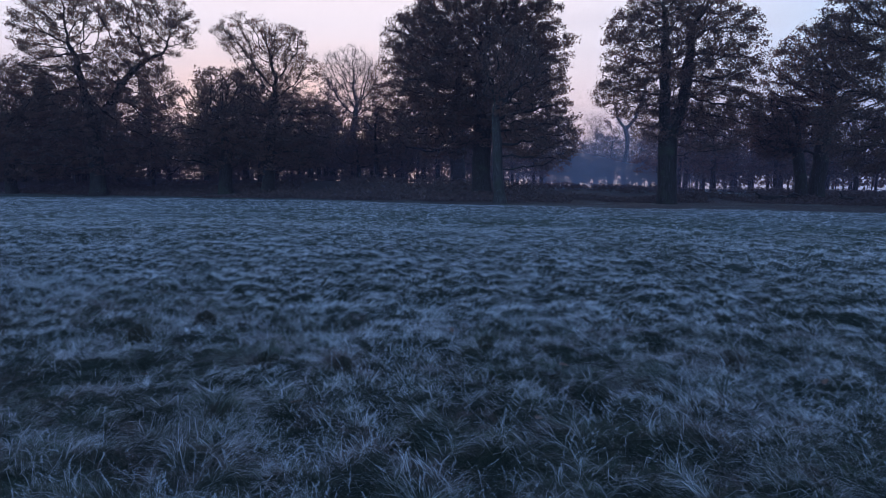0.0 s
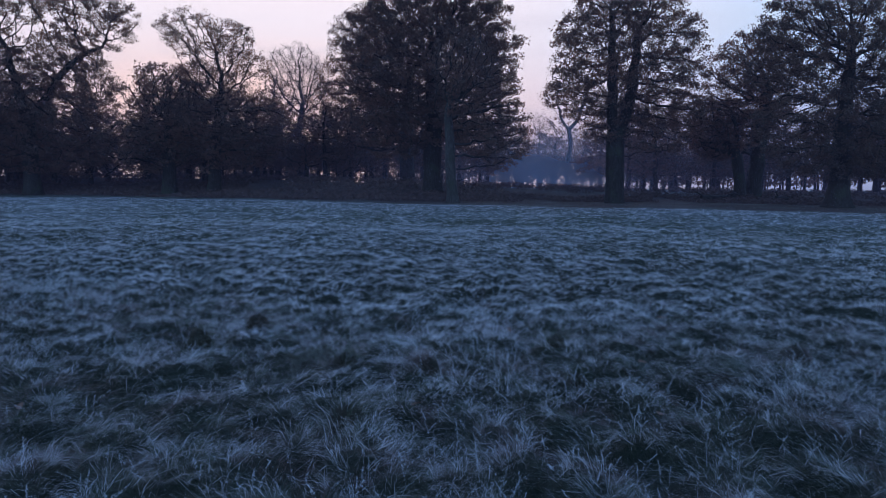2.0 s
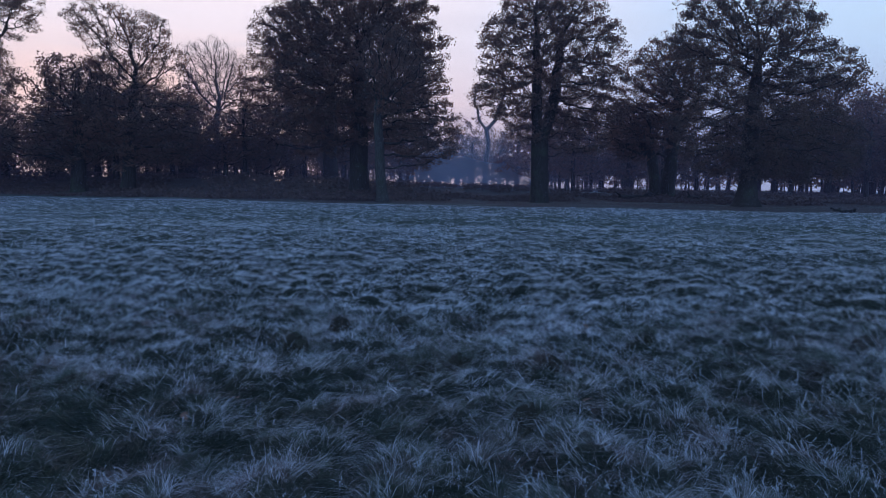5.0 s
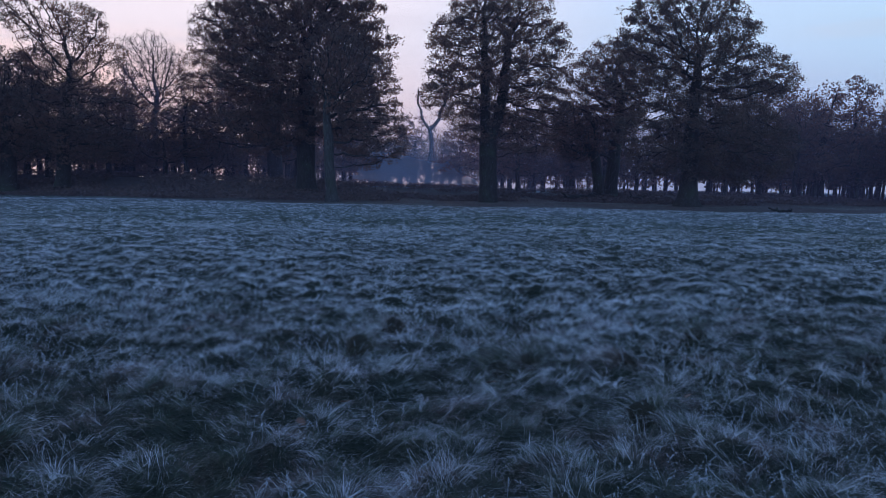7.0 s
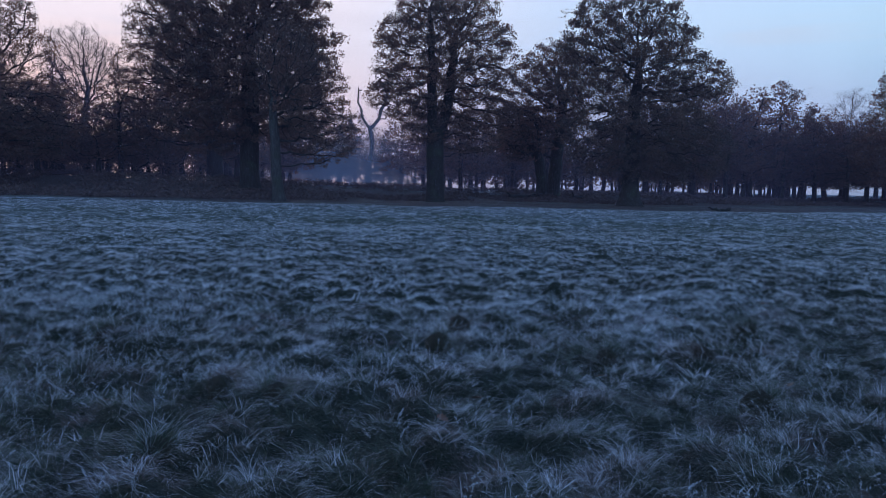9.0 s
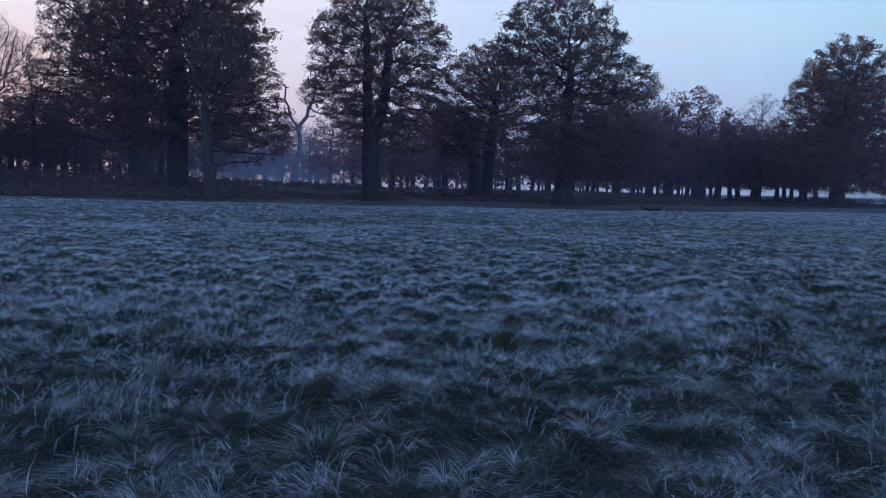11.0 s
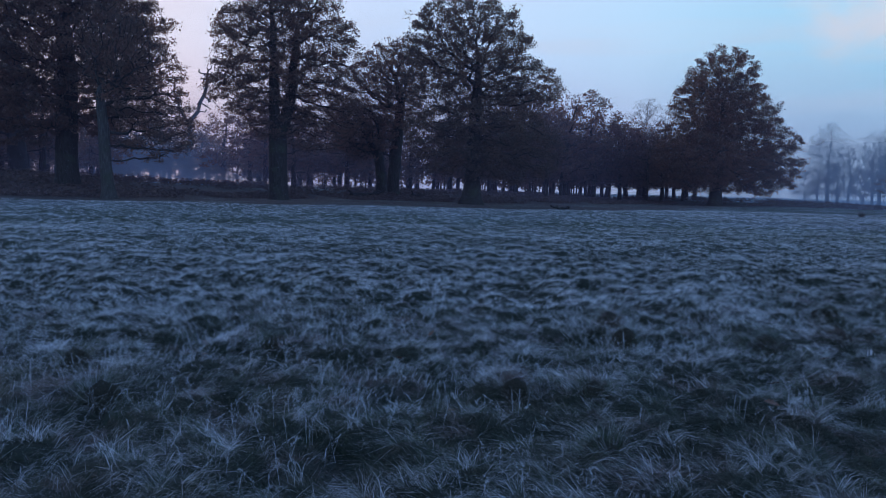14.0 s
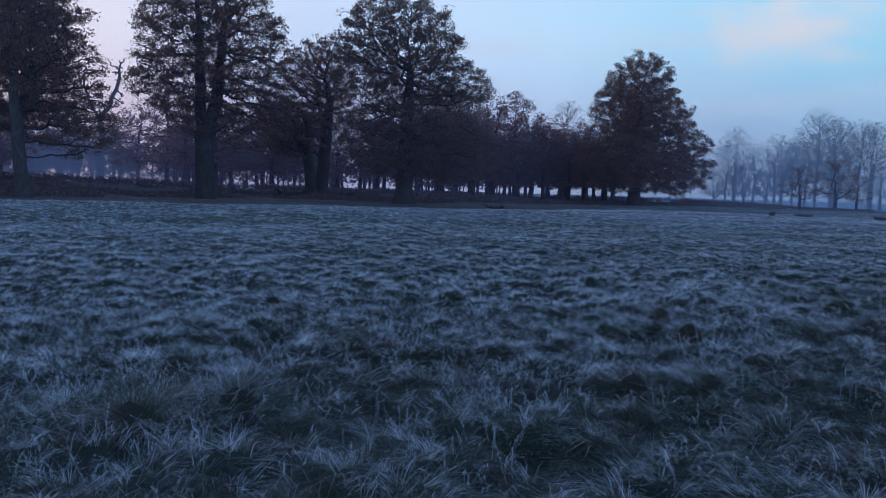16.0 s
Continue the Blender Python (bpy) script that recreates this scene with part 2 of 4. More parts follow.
def mounds(x, y):
    """Grass hummocks: height 0 to 1.3, the angle away from the nearest one's middle, and the distance from it."""
    x, y = np.asarray(x, float), np.asarray(y, float)
    ca, sa, pitch = math.cos(0.45), math.sin(0.45), 0.31
    wx, wy = x + 0.12 * (vnoise(x / 0.3, y / 0.3, 71) - 0.5), y + 0.12 * (vnoise(x / 0.3, y / 0.3, 72) - 0.5)
    u, v = (wx * ca + wy * sa) / pitch + 900, (wy * ca - wx * sa) / pitch + 900
    iu, iv = np.floor(u).astype(np.int64), np.floor(v).astype(np.int64)
    best, hgt, au, av = np.full(u.shape, 9.0), np.zeros(u.shape), np.zeros(u.shape), np.zeros(u.shape)
    for di in (-1, 0, 1):
        for dj in (-1, 0, 1):
            n8 = ((iu + di) * 374761393 + (iv + dj) * 668265263) & 0x7FFFFFFF
            n8 = ((n8 ^ (n8 >> 13)) * 1274126177) & 0x7FFFFFFF
            j1, j2, j3 = (n8 & 1023) / 1023.0, ((n8 >> 10) & 1023) / 1023.0, ((n8 >> 20) & 1023) / 1023.0
            pu, pv, size = u - (iu + di + 0.05 + 0.9 * j1), v - (iv + dj + 0.05 + 0.9 * j2), 0.55 + 0.8 * j3
            d = np.hypot(pu, pv) / size
            w = d < best
            best, hgt, au, av = np.where(w, d, best), np.where(w, size * np.clip(1 - (d / 0.85) ** 2, 0, 1), hgt), np.where(w, pu, au), np.where(w, pv, av)
    return hgt, np.arctan2(av, au) + 0.45, best


def height(x, y):
    """The ground's height: hummocks on gentle swells."""
    x, y = np.asarray(x, float), np.asarray(y, float)
    r = np.hypot(x + 4, y - 1)
    small = 0.18 * (mounds(x, y)[0] - 0.55) + 0.04 * (turned(x, y, 0.15, 4, 52) - 0.5) + 0.07 * (vnoise(x / 1.6, y / 1.6, 5) - 0.5)
    wide = 0.09 * (vnoise(x / 7, y / 7, 7) - 0.5) + 0.16 * (vnoise(x / 31, y / 31, 9) - 0.5) * np.clip(r / 40, 0, 1)
    t = np.clip((y - bracken_y(x) + 3) / 24, 0, 1)
    bank = np.interp(x, (-60, -10, 15, 60, 118, 140), (2.6, 2.2, 1.5, 0.8, 0.6, 0)) * t * t * (3 - 2 * t)
    return small * np.clip(1.35 - r / 60, 0.12, 1) + wide + bank


def edge_y(x):
    """Where the frosted field ends and the leaf litter under the oaks begins."""
    e = np.interp(x, (-400, -90, -51, -36, -17, -1, 12, 24, 33, 40, 50, 62, 80, 95, 106, 116, 128, 400), (150, 104, 87, 86, 76, 62.5, 54.5, 48.5, 43.5, 43, 46, 49, 57, 61, 54, 43, 38, 30))
    return e + 3.0 * (vnoise(x / 6.0, x * 0 + 2.5, 21) - 0.5) + 1.2 * (vnoise(x / 1.3, x * 0 + 7.5, 22) - 0.5)


def bracken_y(x):
    """The front of the bracken, behind the feet of the oaks."""
    return np.interp(x, (-400, -60, -40, -20, 0, 6, 14, 22, 34, 40, 50, 75, 95, 102, 110, 118, 130, 400), (180, 91, 89, 79, 69.5, 70.5, 73, 75.5, 73, 69, 67, 71, 74.5, 67, 54, 46, 41, 33))


# ---- the ground, one sheet to the horizon ----
th = np.radians(np.concatenate([np.linspace(-52, 92, 340, endpoint=False), np.linspace(92, 308, 45, endpoint=False)]))
rad = np.concatenate([np.linspace(0, 2, 8, endpoint=False), np.linspace(2, 14, 130, endpoint=False), 14 * (45 / 14) ** np.linspace(0, 1, 90, endpoint=False), 45 * (3200 / 45) ** np.linspace(0, 1, 62)])
TH, RN = len(th), len(rad)
TT, RR = np.meshgrid(th, rad)
gx, gy = -4 + RR * np.sin(TT), 1 + RR * np.cos(TT)
gz = height(gx, gy) - 0.012 * np.clip((30 - RR) / 10, 0, 1)
depth = gy - edge_y(gx)
bed = np.clip((gy - bracken_y(gx) + 4) / 4, 0, 1)
litter = np.clip((depth + 1.0) / 4.5, 0, 1) * np.clip((48 - depth) / 14, 0, 1) * np.maximum(bed, 0.55 + 0.45 * np.clip(2.2 * vnoise(gx / 3, gy / 3, 12) - 0.4, 0, 1))
litter *= np.clip((112 - gx) / 18, 0, 1)
hollow_dark = 0.8 * np.clip((28 - RR) / 14, 0, 1)          # near ground: no frost under long grass, and shade between tufts painted dark
verts = np.stack([gx.ravel(), gy.ravel(), gz.ravel()], 1)
i, j = np.meshgrid(np.arange(RN - 1), np.arange(TH), indexing="ij")
j2 = (j + 1) % TH
quads = np.stack([i * TH + j, i * TH + j2, (i + 1) * TH + j2, (i + 1) * TH + j], -1).reshape(-1, 4)[:, ::-1]
verts = np.vstack([verts, [[-4, 1, float(height(-4, 1))]]])
ground = new("ground", mesh_from("ground", verts, quads, GROUND, {"litter": np.append(litter.ravel(), 0), "hollow_dark": np.append(hollow_dark.ravel(), 0.9)}))
tagged(ground, "frosted rough pasture with brown leaf litter under the oaks", "ground", kind="structure")


# ---- trees ----
def grow(rng, trunk, blobs, count, step, reach, kill, gnarl, droop=0.0, forks=(), rounds=160, void=0.0):
    """A branching skeleton that fills ellipsoids (x, y, z, rx, ry, rz). Gives node places and parents."""
    pts = [np.array(p, float) for p in trunk]
    par = [-1] + list(range(len(pts) - 1))
    stop = len(pts) - 1
    for line in forks:
        for q, p in enumerate(line):
            par.append(stop if q == 0 else len(pts) - 1)
            pts.append(np.array(p, float))
    vol = np.array([q[3] * q[4] * q[5] for q in blobs])
    pick = rng.choice(len(blobs), count, p=vol / vol.sum())
    u = rng.normal(size=(count, 3))
    u /= np.linalg.norm(u, axis=1)[:, None]
    u *= (rng.random(count) ** 0.42)[:, None]
    bl = np.array(blobs)
    at = bl[pick, :3] + u * bl[pick, 3:]
    at = at[at[:, 2] > 1.6]
    ph = rng.random(3) * 9
    lobes = vnoise(at[:, 0] / 1.7 + ph[0] + 0.6 * at[:, 2], at[:, 1] / 1.7 + ph[1] + at[:, 2] / 1.5, 5) + 0.5 * vnoise(at[:, 0] / 0.8 + at[:, 1] + ph[2], at[:, 2] / 0.8, 6)
    at = at[lobes > void]
    P = np.array(pts)
    dist = np.full(len(at), 1e9)
    near = np.zeros(len(at), int)
    for q in range(len(P)):
        if q < len(trunk) * 0.33:
            continue
        d = np.linalg.norm(at - P[q], axis=1)
        w = d < dist
        dist[w], near[w] = d[w], q
    kids = {}
    for _ in range(rounds):
        if not len(at):
            break
        live = dist < reach
        if not live.any():
            live = dist <= dist.min() + 0.5
        owners = np.unique(near[live])
        P = np.array(pts)
        fresh = []
        for q in owners:
            mine = live & (near == q)
            v = at[mine] - P[q]
            v = (v / np.linalg.norm(v, axis=1)[:, None]).mean(0)
            v = v / (np.linalg.norm(v) + 1e-6) + rng.normal(size=3) * gnarl
            v[2] -= droop
            v /= np.linalg.norm(v)
            new_p = P[q] + v * step
            if any(np.linalg.norm(new_p - pts[c]) < 0.3 * step for c in kids.get(q, ())):
                new_p = P[q] + (v + rng.normal(size=3) * 0.7) * step * 0.8
            if len(kids.get(q, ())) >= 4:
                continue
            kids.setdefault(q, []).append(len(pts))
            fresh.append(len(pts))
            pts.append(new_p)
            par.append(int(q))
        if not fresh:
            break
        for q in fresh:
            d = np.linalg.norm(at - pts[q], axis=1)
            w = d < dist
            dist[w], near[w] = d[w], q
        keep = dist > kill
        at, dist, near = at[keep], dist[keep], near[keep]
    return np.array(pts), np.array(par)


def radii(par, thick, thin, power):
    """Each node's radius by the twigs that it bears, and their count."""
    tips = np.ones(len(par), bool)
    tips[par[par >= 0]] = False
    w = tips.astype(float)
    for q in range(len(par) - 1, 0, -1):
        w[par[q]] += w[q]
    return thin + (thick - thin) * (w / w[0]) ** (1 / power), w


def tubes(pts, par, r, which, sides, flare=0.0, rng=None):
    """Tapered tubes along the chosen edges of a skeleton."""
    idx = np.where(which)[0]
    idx = idx[par[idx] >= 0]
    if not len(idx):
        return np.zeros((0, 3)), np.zeros((0, 4), int)
    d = pts - pts[np.maximum(par, 0)]
    d[0] = (0, 0, 1)
    d /= np.linalg.norm(d, axis=1)[:, None] + 1e-9
    ref = np.where(np.abs(d[:, [0]]) > 0.85, [[0.0, 1.0, 0.0]], [[1.0, 0.0, 0.0]])
    s = np.cross(d, ref)
    s /= np.linalg.norm(s, axis=1)[:, None] + 1e-9
    t = np.cross(d, s)
    ang = np.linspace(0, 2 * np.pi, sides, endpoint=False)

    def ring(node, frame_of, size):
        lobes = 1 + flare * np.exp(-np.maximum(pts[node][:, 2], 0) / 0.8)[:, None] * (0.65 + 0.35 * np.sin(ang * 5 + 1.3)[None, :])
        rr = size[:, None] * lobes
        return pts[node][:, None, :] + rr[..., None] * (np.cos(ang)[None, :, None] * s[frame_of][:, None, :] + np.sin(ang)[None, :, None] * t[frame_of][:, None, :])

    p = par[idx]
    same = (d[p] * d[idx]).sum(1) > 0.55
    f = np.where(same, p, idx)
    lo = ring(p, f, np.minimum(r[p], r[idx] * 1.35))
    hi = ring(idx, idx, r[idx])
    n_e = len(idx)
    v = np.concatenate([lo, hi], 1).reshape(-1, 3)
    base = (np.arange(n_e) * 2 * sides)[:, None]
    a = np.arange(sides)[None, :]
    b3 = (a + 1) % sides
    q = np.stack([base + a, base + b3, base + sides + b3, base + sides + a], -1).reshape(-1, 4)
    return v, q


def leaves(rng, centres, per, spread, size, flat=0.65, slim=1.0):
    """Small three-cornered leaves, scattered in clumps round the twigs."""
    centres = centres[rng.random(len(centres)) < 0.72]
    n_c = len(centres)
    own = np.repeat(np.arange(n_c), rng.integers(int(per * 0.7), int(per * 2.0) + 2, n_c))
    n_l = len(own)
    loose = (0.5 + 0.6 * rng.random(n_c))[own][:, None]
    d = np.clip(rng.normal(size=(n_l, 3)), -1.5, 1.5)
    c = centres[own] + d * loose * np.array([spread, spread, spread * flat])
    u = rng.normal(size=(n_l, 3))
    u /= np.linalg.norm(u, axis=1)[:, None]
    w = np.cross(u, rng.normal(size=(n_l, 3)))
    w /= np.linalg.norm(w, axis=1)[:, None] + 1e-9
    s = (size * (0.6 + 0.8 * rng.random(n_l)))[:, None]
    v = np.stack([c - u * s * 0.5, c + w * s * 0.42 * slim + u * s * 0.2, c - w * s * 0.38 * slim + u * s * 0.45], 1).reshape(-1, 3)
    return v, (np.arange(n_l) * 3)[:, None] + np.array([[0, 1, 2]])


def stack(*pairs):
    vs, fs, o2 = [], [], 0
    for v, f in pairs:
        vs.append(v)
        fs.append(f + o2)
        o2 += len(v)
    return np.vstack(vs), np.vstack(fs)


def tree(name, x, y, seed, trunk, blobs, thick, count=900, step=0.5, reach=5.0, kill=0.6, gnarl=0.27, droop=0.0, power=1.65, leafy=5, split=True, forks=(),
         per=24, slim=1.0, spread=0.38, size=0.170, leaf=None, bark=None, bare=0.0, flare=0.55, thin=0.018, void=0.0, label="", category="tree", group=""):
    """A tree with its trunk, its limbs and its leaves, standing at (x, y)."""
    rng = np.random.default_rng(seed)
    pts, par = grow(rng, trunk, blobs, count, step, reach, kill, gnarl, droop, forks, void=void)
    r, w = radii(par, thick, thin, power)
    root = new(name)
    root.location = (x, y, float(height(x, y)) - 0.08)
    tagged(root, label, category, group)
    bark = bark or BARK
    n_p = len(pts)
    # the trunk runs up the heaviest chain; what branches off it heavily is a limb of its own
    owner = np.zeros(n_p, int)
    owner[0] = -1
    heavy = {}
    for q in range(1, n_p):
        heavy[par[q]] = q if par[q] not in heavy or w[q] > w[heavy[par[q]]] else heavy[par[q]]
    q, chain = 0, {0}
    while q in heavy and r[q] > thick * 0.42:
        q = heavy[q]
        chain.add(q)
    for q in range(1, n_p):
        if q in chain:
            owner[q] = -1
        elif par[q] in chain or owner[par[q]] == -1:
            owner[q] = q if split and w[q] > w[0] * 0.035 else -1
        else:
            owner[q] = owner[par[q]]
    for o3 in [-1] + sorted(set(owner[owner > 0].tolist())):
        mine = owner == o3
        sets3 = [tubes(pts, par, r, mine & (r >= 0.16), 11 if split else 8, flare), tubes(pts, par, r, mine & (r < 0.16) & (r >= 0.05), 5 if split else 4), tubes(pts, par, r, mine & (r < 0.05) & (r > (0 if split or slim < 1 else 0.05)), 3)]
        part("trunk" if o3 < 0 else "limb", mesh_from("trunk" if o3 < 0 else "limb", *stack(*sets3), bark if o3 < 0 or name == "dead_tree" else BARK), root)
    cand = np.where(w <= leafy)[0]
    cand = cand[cand >= len(trunk)]
    if bare > 0:
        cand = cand[rng.random(len(cand)) > bare]
    if len(cand) and per:
        part("crown", mesh_from("crown", *leaves(rng, pts[cand], per, spread, size, slim=slim), leaf or LEAF_OAK, smooth=False), root)
    return root


def stem(rng, h, lean=(0, 0), bend=0.25):
    """The places up a trunk of height h."""
    out_p = []
    off = np.zeros(2)
    n_s = max(9, int(h * 1.1))
    for q in range(n_s):
        f = q / (n_s - 1)
        if q:
            off = off + rng.normal(size=2) * bend * h / n_s * 0.25
        out_p.append((lean[0] * f + off[0], lean[1] * f + off[1], -0.1 + (h + 0.1) * f))
    return out_p


R0 = np.random.default_rng(4)
OAKS = "veteran oaks along the field edge"
# the wide oak with long open boughs
tree("oak_tree", -42.3, 88.2, 11, stem(R0, 9, (-0.2, 0), 0.1), [(-5.2, 0, 20.3, 4.8, 4.5, 5.6), (2.2, 0, 22.4, 5, 4.5, 4.4), (8.6, 0, 20.6, 4.4, 4, 4.2), (-4, 0, 12.5, 8, 6, 5.5), (3.5, 0, 12.5, 6.5, 5, 6.5), (4.5, 0, 17, 4, 4, 3), (-6, 0, 6.5, 7.5, 5, 4.8), (3.5, 0, 6, 6.5, 4.5, 4.2), (-1, -3.5, 9, 6, 2.5, 5)],
     0.9, count=5800, per=28, void=0.36, size=0.18, leaf=LEAF_OAK, forks=([(-0.8, 0, 10.4), (-1.3, 0, 12), (-1.5, 0, 13.6), (-2.0, 0, 15.2), (-2.2, 0, 17)], [(1.0, 0, 10.2), (2.2, 0, 11.8), (3.2, 0, 13.6), (4.6, 0, 15.2), (6.4, 0, 16.6), (8.4, 0, 17.4)]),
     label="wide veteran oak with thinning russet leaves and long boughs", group=OAKS)
tree("oak_tree", -54, 90, 12, stem(R0, 8), [(0, 0, 10.5, 6.5, 6, 6.5), (1, 0, 5, 7, 5, 3.6)], 0.6, count=2000, per=28, leaf=LEAF_OAK, label="rounded dark oak at the edge of the wood", group=OAKS)
tree("oak_tree", -26.1, 86.2, 13, stem(R0, 8, (0.3, 0)), [(0.3, 0, 10.5, 4.4, 4, 4.6), (-1.8, 0, 6, 6, 4, 4.2)], 0.75, count=2000, per=30, leaf=LEAF_OAK, label="low-crowned oak with dense dark brown leaves", group=OAKS)
tree("oak_tree", -21.0, 85.5, 14, stem(R0, 10, (0.8, 0), 0.35), [(-2.6, 0, 18.5, 3.6, 3, 2.4), (1.8, 0, 17.6, 3.6, 3, 2.6), (4.6, 0, 14.6, 2.5, 2.5, 2.2), (0.6, 0, 14.2, 4.6, 4, 3.4), (0, 0, 8.5, 6.4, 5, 5), (4.6, 0, 7.5, 5.2, 4, 4.8), (1, -3, 6.5, 6, 2.5, 4.5)],
     0.7, count=4400, per=24, void=0.45, gnarl=0.30, leaf=LEAF_OAK, label="windswept oak with a flat-topped open crown", group=OAKS)
tree("bare_tree", -13.9, 113.3, 15, stem(R0, 9), [(-1, 0, 16, 5, 4, 5.5), (1.5, 0, 15, 4, 4, 5)], 0.42, count=2200, per=12, slim=0.03, size=0.8, spread=0.4, gnarl=0.2, leaf=TWIG, bark=TWIG, thin=0.018, label="nearly bare tree against the dawn glow")
# the great dense oak and its neighbours
tree("oak_tree", 2.1, 97, 16, stem(R0, 14), [(-5, 0, 12, 7.4, 6, 9), (-6, 0, 19, 5, 5, 5)], 0.95, count=1900, per=25, leaf=LEAF_OAK, label="tall oak half hidden by the great dense oak", group=OAKS)
tree("oak_tree", 4.3, 80, 17, stem(R0, 16, (-0.6, 0)), [(0, 0, 17, 8.6, 7, 9.5), (5.6, 0, 15, 4.5, 5.5, 5), (-5.5, 0, 15, 5, 5, 7), (3.2, 0, 22.5, 5.2, 5, 4.6), (4.8, 0, 8.5, 4.4, 5, 4.6), (-4.5, 0, 7.5, 5.5, 4, 4), (-0.5, -4.5, 12, 6, 3.5, 7)],
     1.0, count=5600, per=40, leafy=8, void=0.32, size=0.19, leaf=LEAF_OAK, label="great dense oak with a broad dark-brown crown", group=OAKS)
tree("oak_tree", 5.4, 67.6, 18, stem(R0, 9, (-0.6, 0.6)), [(1, 1, 12, 3.4, 3.5, 5), (4.2, 1, 6.6, 3.9, 4, 3.4), (2.8, 1, 10, 4.0, 4, 4)], 0.48, count=1600, per=25, leaf=LEAF_OAK, bark=BARK_PALE, flare=0.8,
     label="slender oak with a pale grey trunk", group=OAKS)
# the tall oak that forks low
tree("oak_tree", 22.3, 71.4, 19, stem(R0, 6.5, (-0.2, 0), 0.1), [(-1.8, 0, 15.5, 5.2, 5.6, 6.2), (-4.0, 0, 11.3, 3.7, 4.5, 3.2), (1.5, 0, 20, 5.2, 4.8, 4), (4.2, 0, 14.5, 5, 5, 6), (5.0, 0, 9, 4.4, 4.5, 4), (0, 0.5, 8.5, 4.2, 4, 3)],
     0.92, count=5000, per=31, void=0.42, leaf=LEAF_OAK, flare=0.25, forks=([(-0.45, 0, 8), (-0.6, 0, 9.5), (-0.5, 0, 11), (-0.7, 0, 12.5), (-0.5, 0, 14), (-0.8, 0, 15.5), (-0.6, 0, 17), (-0.9, 0, 18.5)], [(0.55, 0.2, 8), (1.1, 0.3, 9.4), (1.4, 0.3, 10.8), (1.7, 0.4, 12.2), (1.6, 0.4, 13.6), (2.0, 0.4, 15), (1.9, 0.4, 16.4), (2.2, 0.5, 17.8)]),
     label="tall forked oak with a gappy russet crown", group=OAKS)
# the leaning pair and the domed oak
tree("oak_tree", 40.9, 79.1, 21, stem(R0, 12, (1.6, 0)), [(-0.5, 0, 13, 5.4, 5, 6), (1.0, 0, 17, 3.6, 3.5, 3), (-4.2, 0, 8, 4.4, 4, 4)], 0.8, count=2900, per=28, leaf=LEAF_RUST, label="oak with a leaning trunk and rusty leaves", group=OAKS)
tree("oak_tree", 39.3, 78.6, 22, stem(R0, 5.0, (-0.7, 0)), [(-3.2, 0, 8, 3.4, 3, 3.4)], 0.62, count=350, per=20, leaf=LEAF_RUST, label="short hollow oak close beside its neighbour", group=OAKS)
tree("oak_tree", 39.4, 61.2, 23, stem(R0, 13.5, (0.2, 0)), [(-1, 0, 16.5, 7, 6.5, 5.3), (5.2, 0, 13, 6.2, 5.5, 3.6), (0, 0, 7.2, 8, 6.5, 5), (6, 0, 6.3, 6.0, 5, 4.4), (-5, 0, 13, 4.4, 4, 3.8), (10, 0, 12.6, 2.6, 3, 1.6)],
     0.82, count=5000, per=34, void=0.30, leaf=LEAF_GREEN, flare=1.0, label="domed oak with a full skirt of low branches", group=OAKS)
tree("oak_tree", 96, 68.5, 24, stem(R0, 18, (0.4, 0)), [(0.6, 0, 19.6, 6.6, 6, 5.8), (-3.2, 0, 15.0, 7.4, 6, 6.2), (5.6, 0, 14.2, 7.4, 6.4, 6.2), (12.5, 0, 8.3, 8.6, 7, 6.4), (-5.6, 0, 7.8, 8.6, 6.5, 6.0), (3.5, 0, 6.3, 11, 6.5, 4.5), (15, 0, 5.6, 6.5, 5, 4.2)],
     1.0, count=6200, per=26, void=0.26, size=0.23, spread=0.44, leaf=LEAF_RUST, label="conical oak with russet leaves standing out on the field", group=OAKS)

# the dead tree in the gap
dead = tree("dead_tree", 37.6, 150, 25, [(0, 0, -0.1), (0.1, 0, 1.5), (-0.15, 0, 3), (0, 0, 4.5), (0.25, 0, 6), (0.5, 0, 7.5), (0.55, 0, 9), (0.35, 0, 10.2), (0.1, 0, 11.2)], [(-2.2, 0, 18.0, 0.9, 0.8, 1.4), (3.4, 0, 19.5, 1.6, 1.2, 2.4), (3.6, 0, 14.5, 1.4, 1, 1.2), (-1.6, 0, 14.6, 0.8, 0.8, 1.0)],
     0.42, count=60, step=0.6, kill=0.7, gnarl=0.36, per=0, thin=0.04, power=1.7, bark=BARK_PALE, forks=([(-0.7, 0, 12.2), (-1.5, 0, 13.4), (-1.6, 0, 14.8), (-2.3, 0, 16.0), (-2.2, 0, 17.2)], [(0.9, 0, 12.0), (1.9, 0, 13.2), (2.2, 0, 14.8), (3.0, 0, 16.2), (3.4, 0, 17.8)]),
     label="dead tree with bare forked crooked limbs")
dead.scale = (1.13, 1.13, 1.13)

# the wood behind: a few kinds, each copied
WOOD = "trees of the wood behind"
kinds = []
specs = [(31, 16, 5.5, 0.42, LEAF_OAK), (32, 18, 6.5, 0.46, LEAF_RUST), (33, 14, 6.0, 0.38, LEAF_GREEN), (34, 20, 6.0, 0.44, LEAF_OAK)]
SPOTS = np.random.default_rng(77)


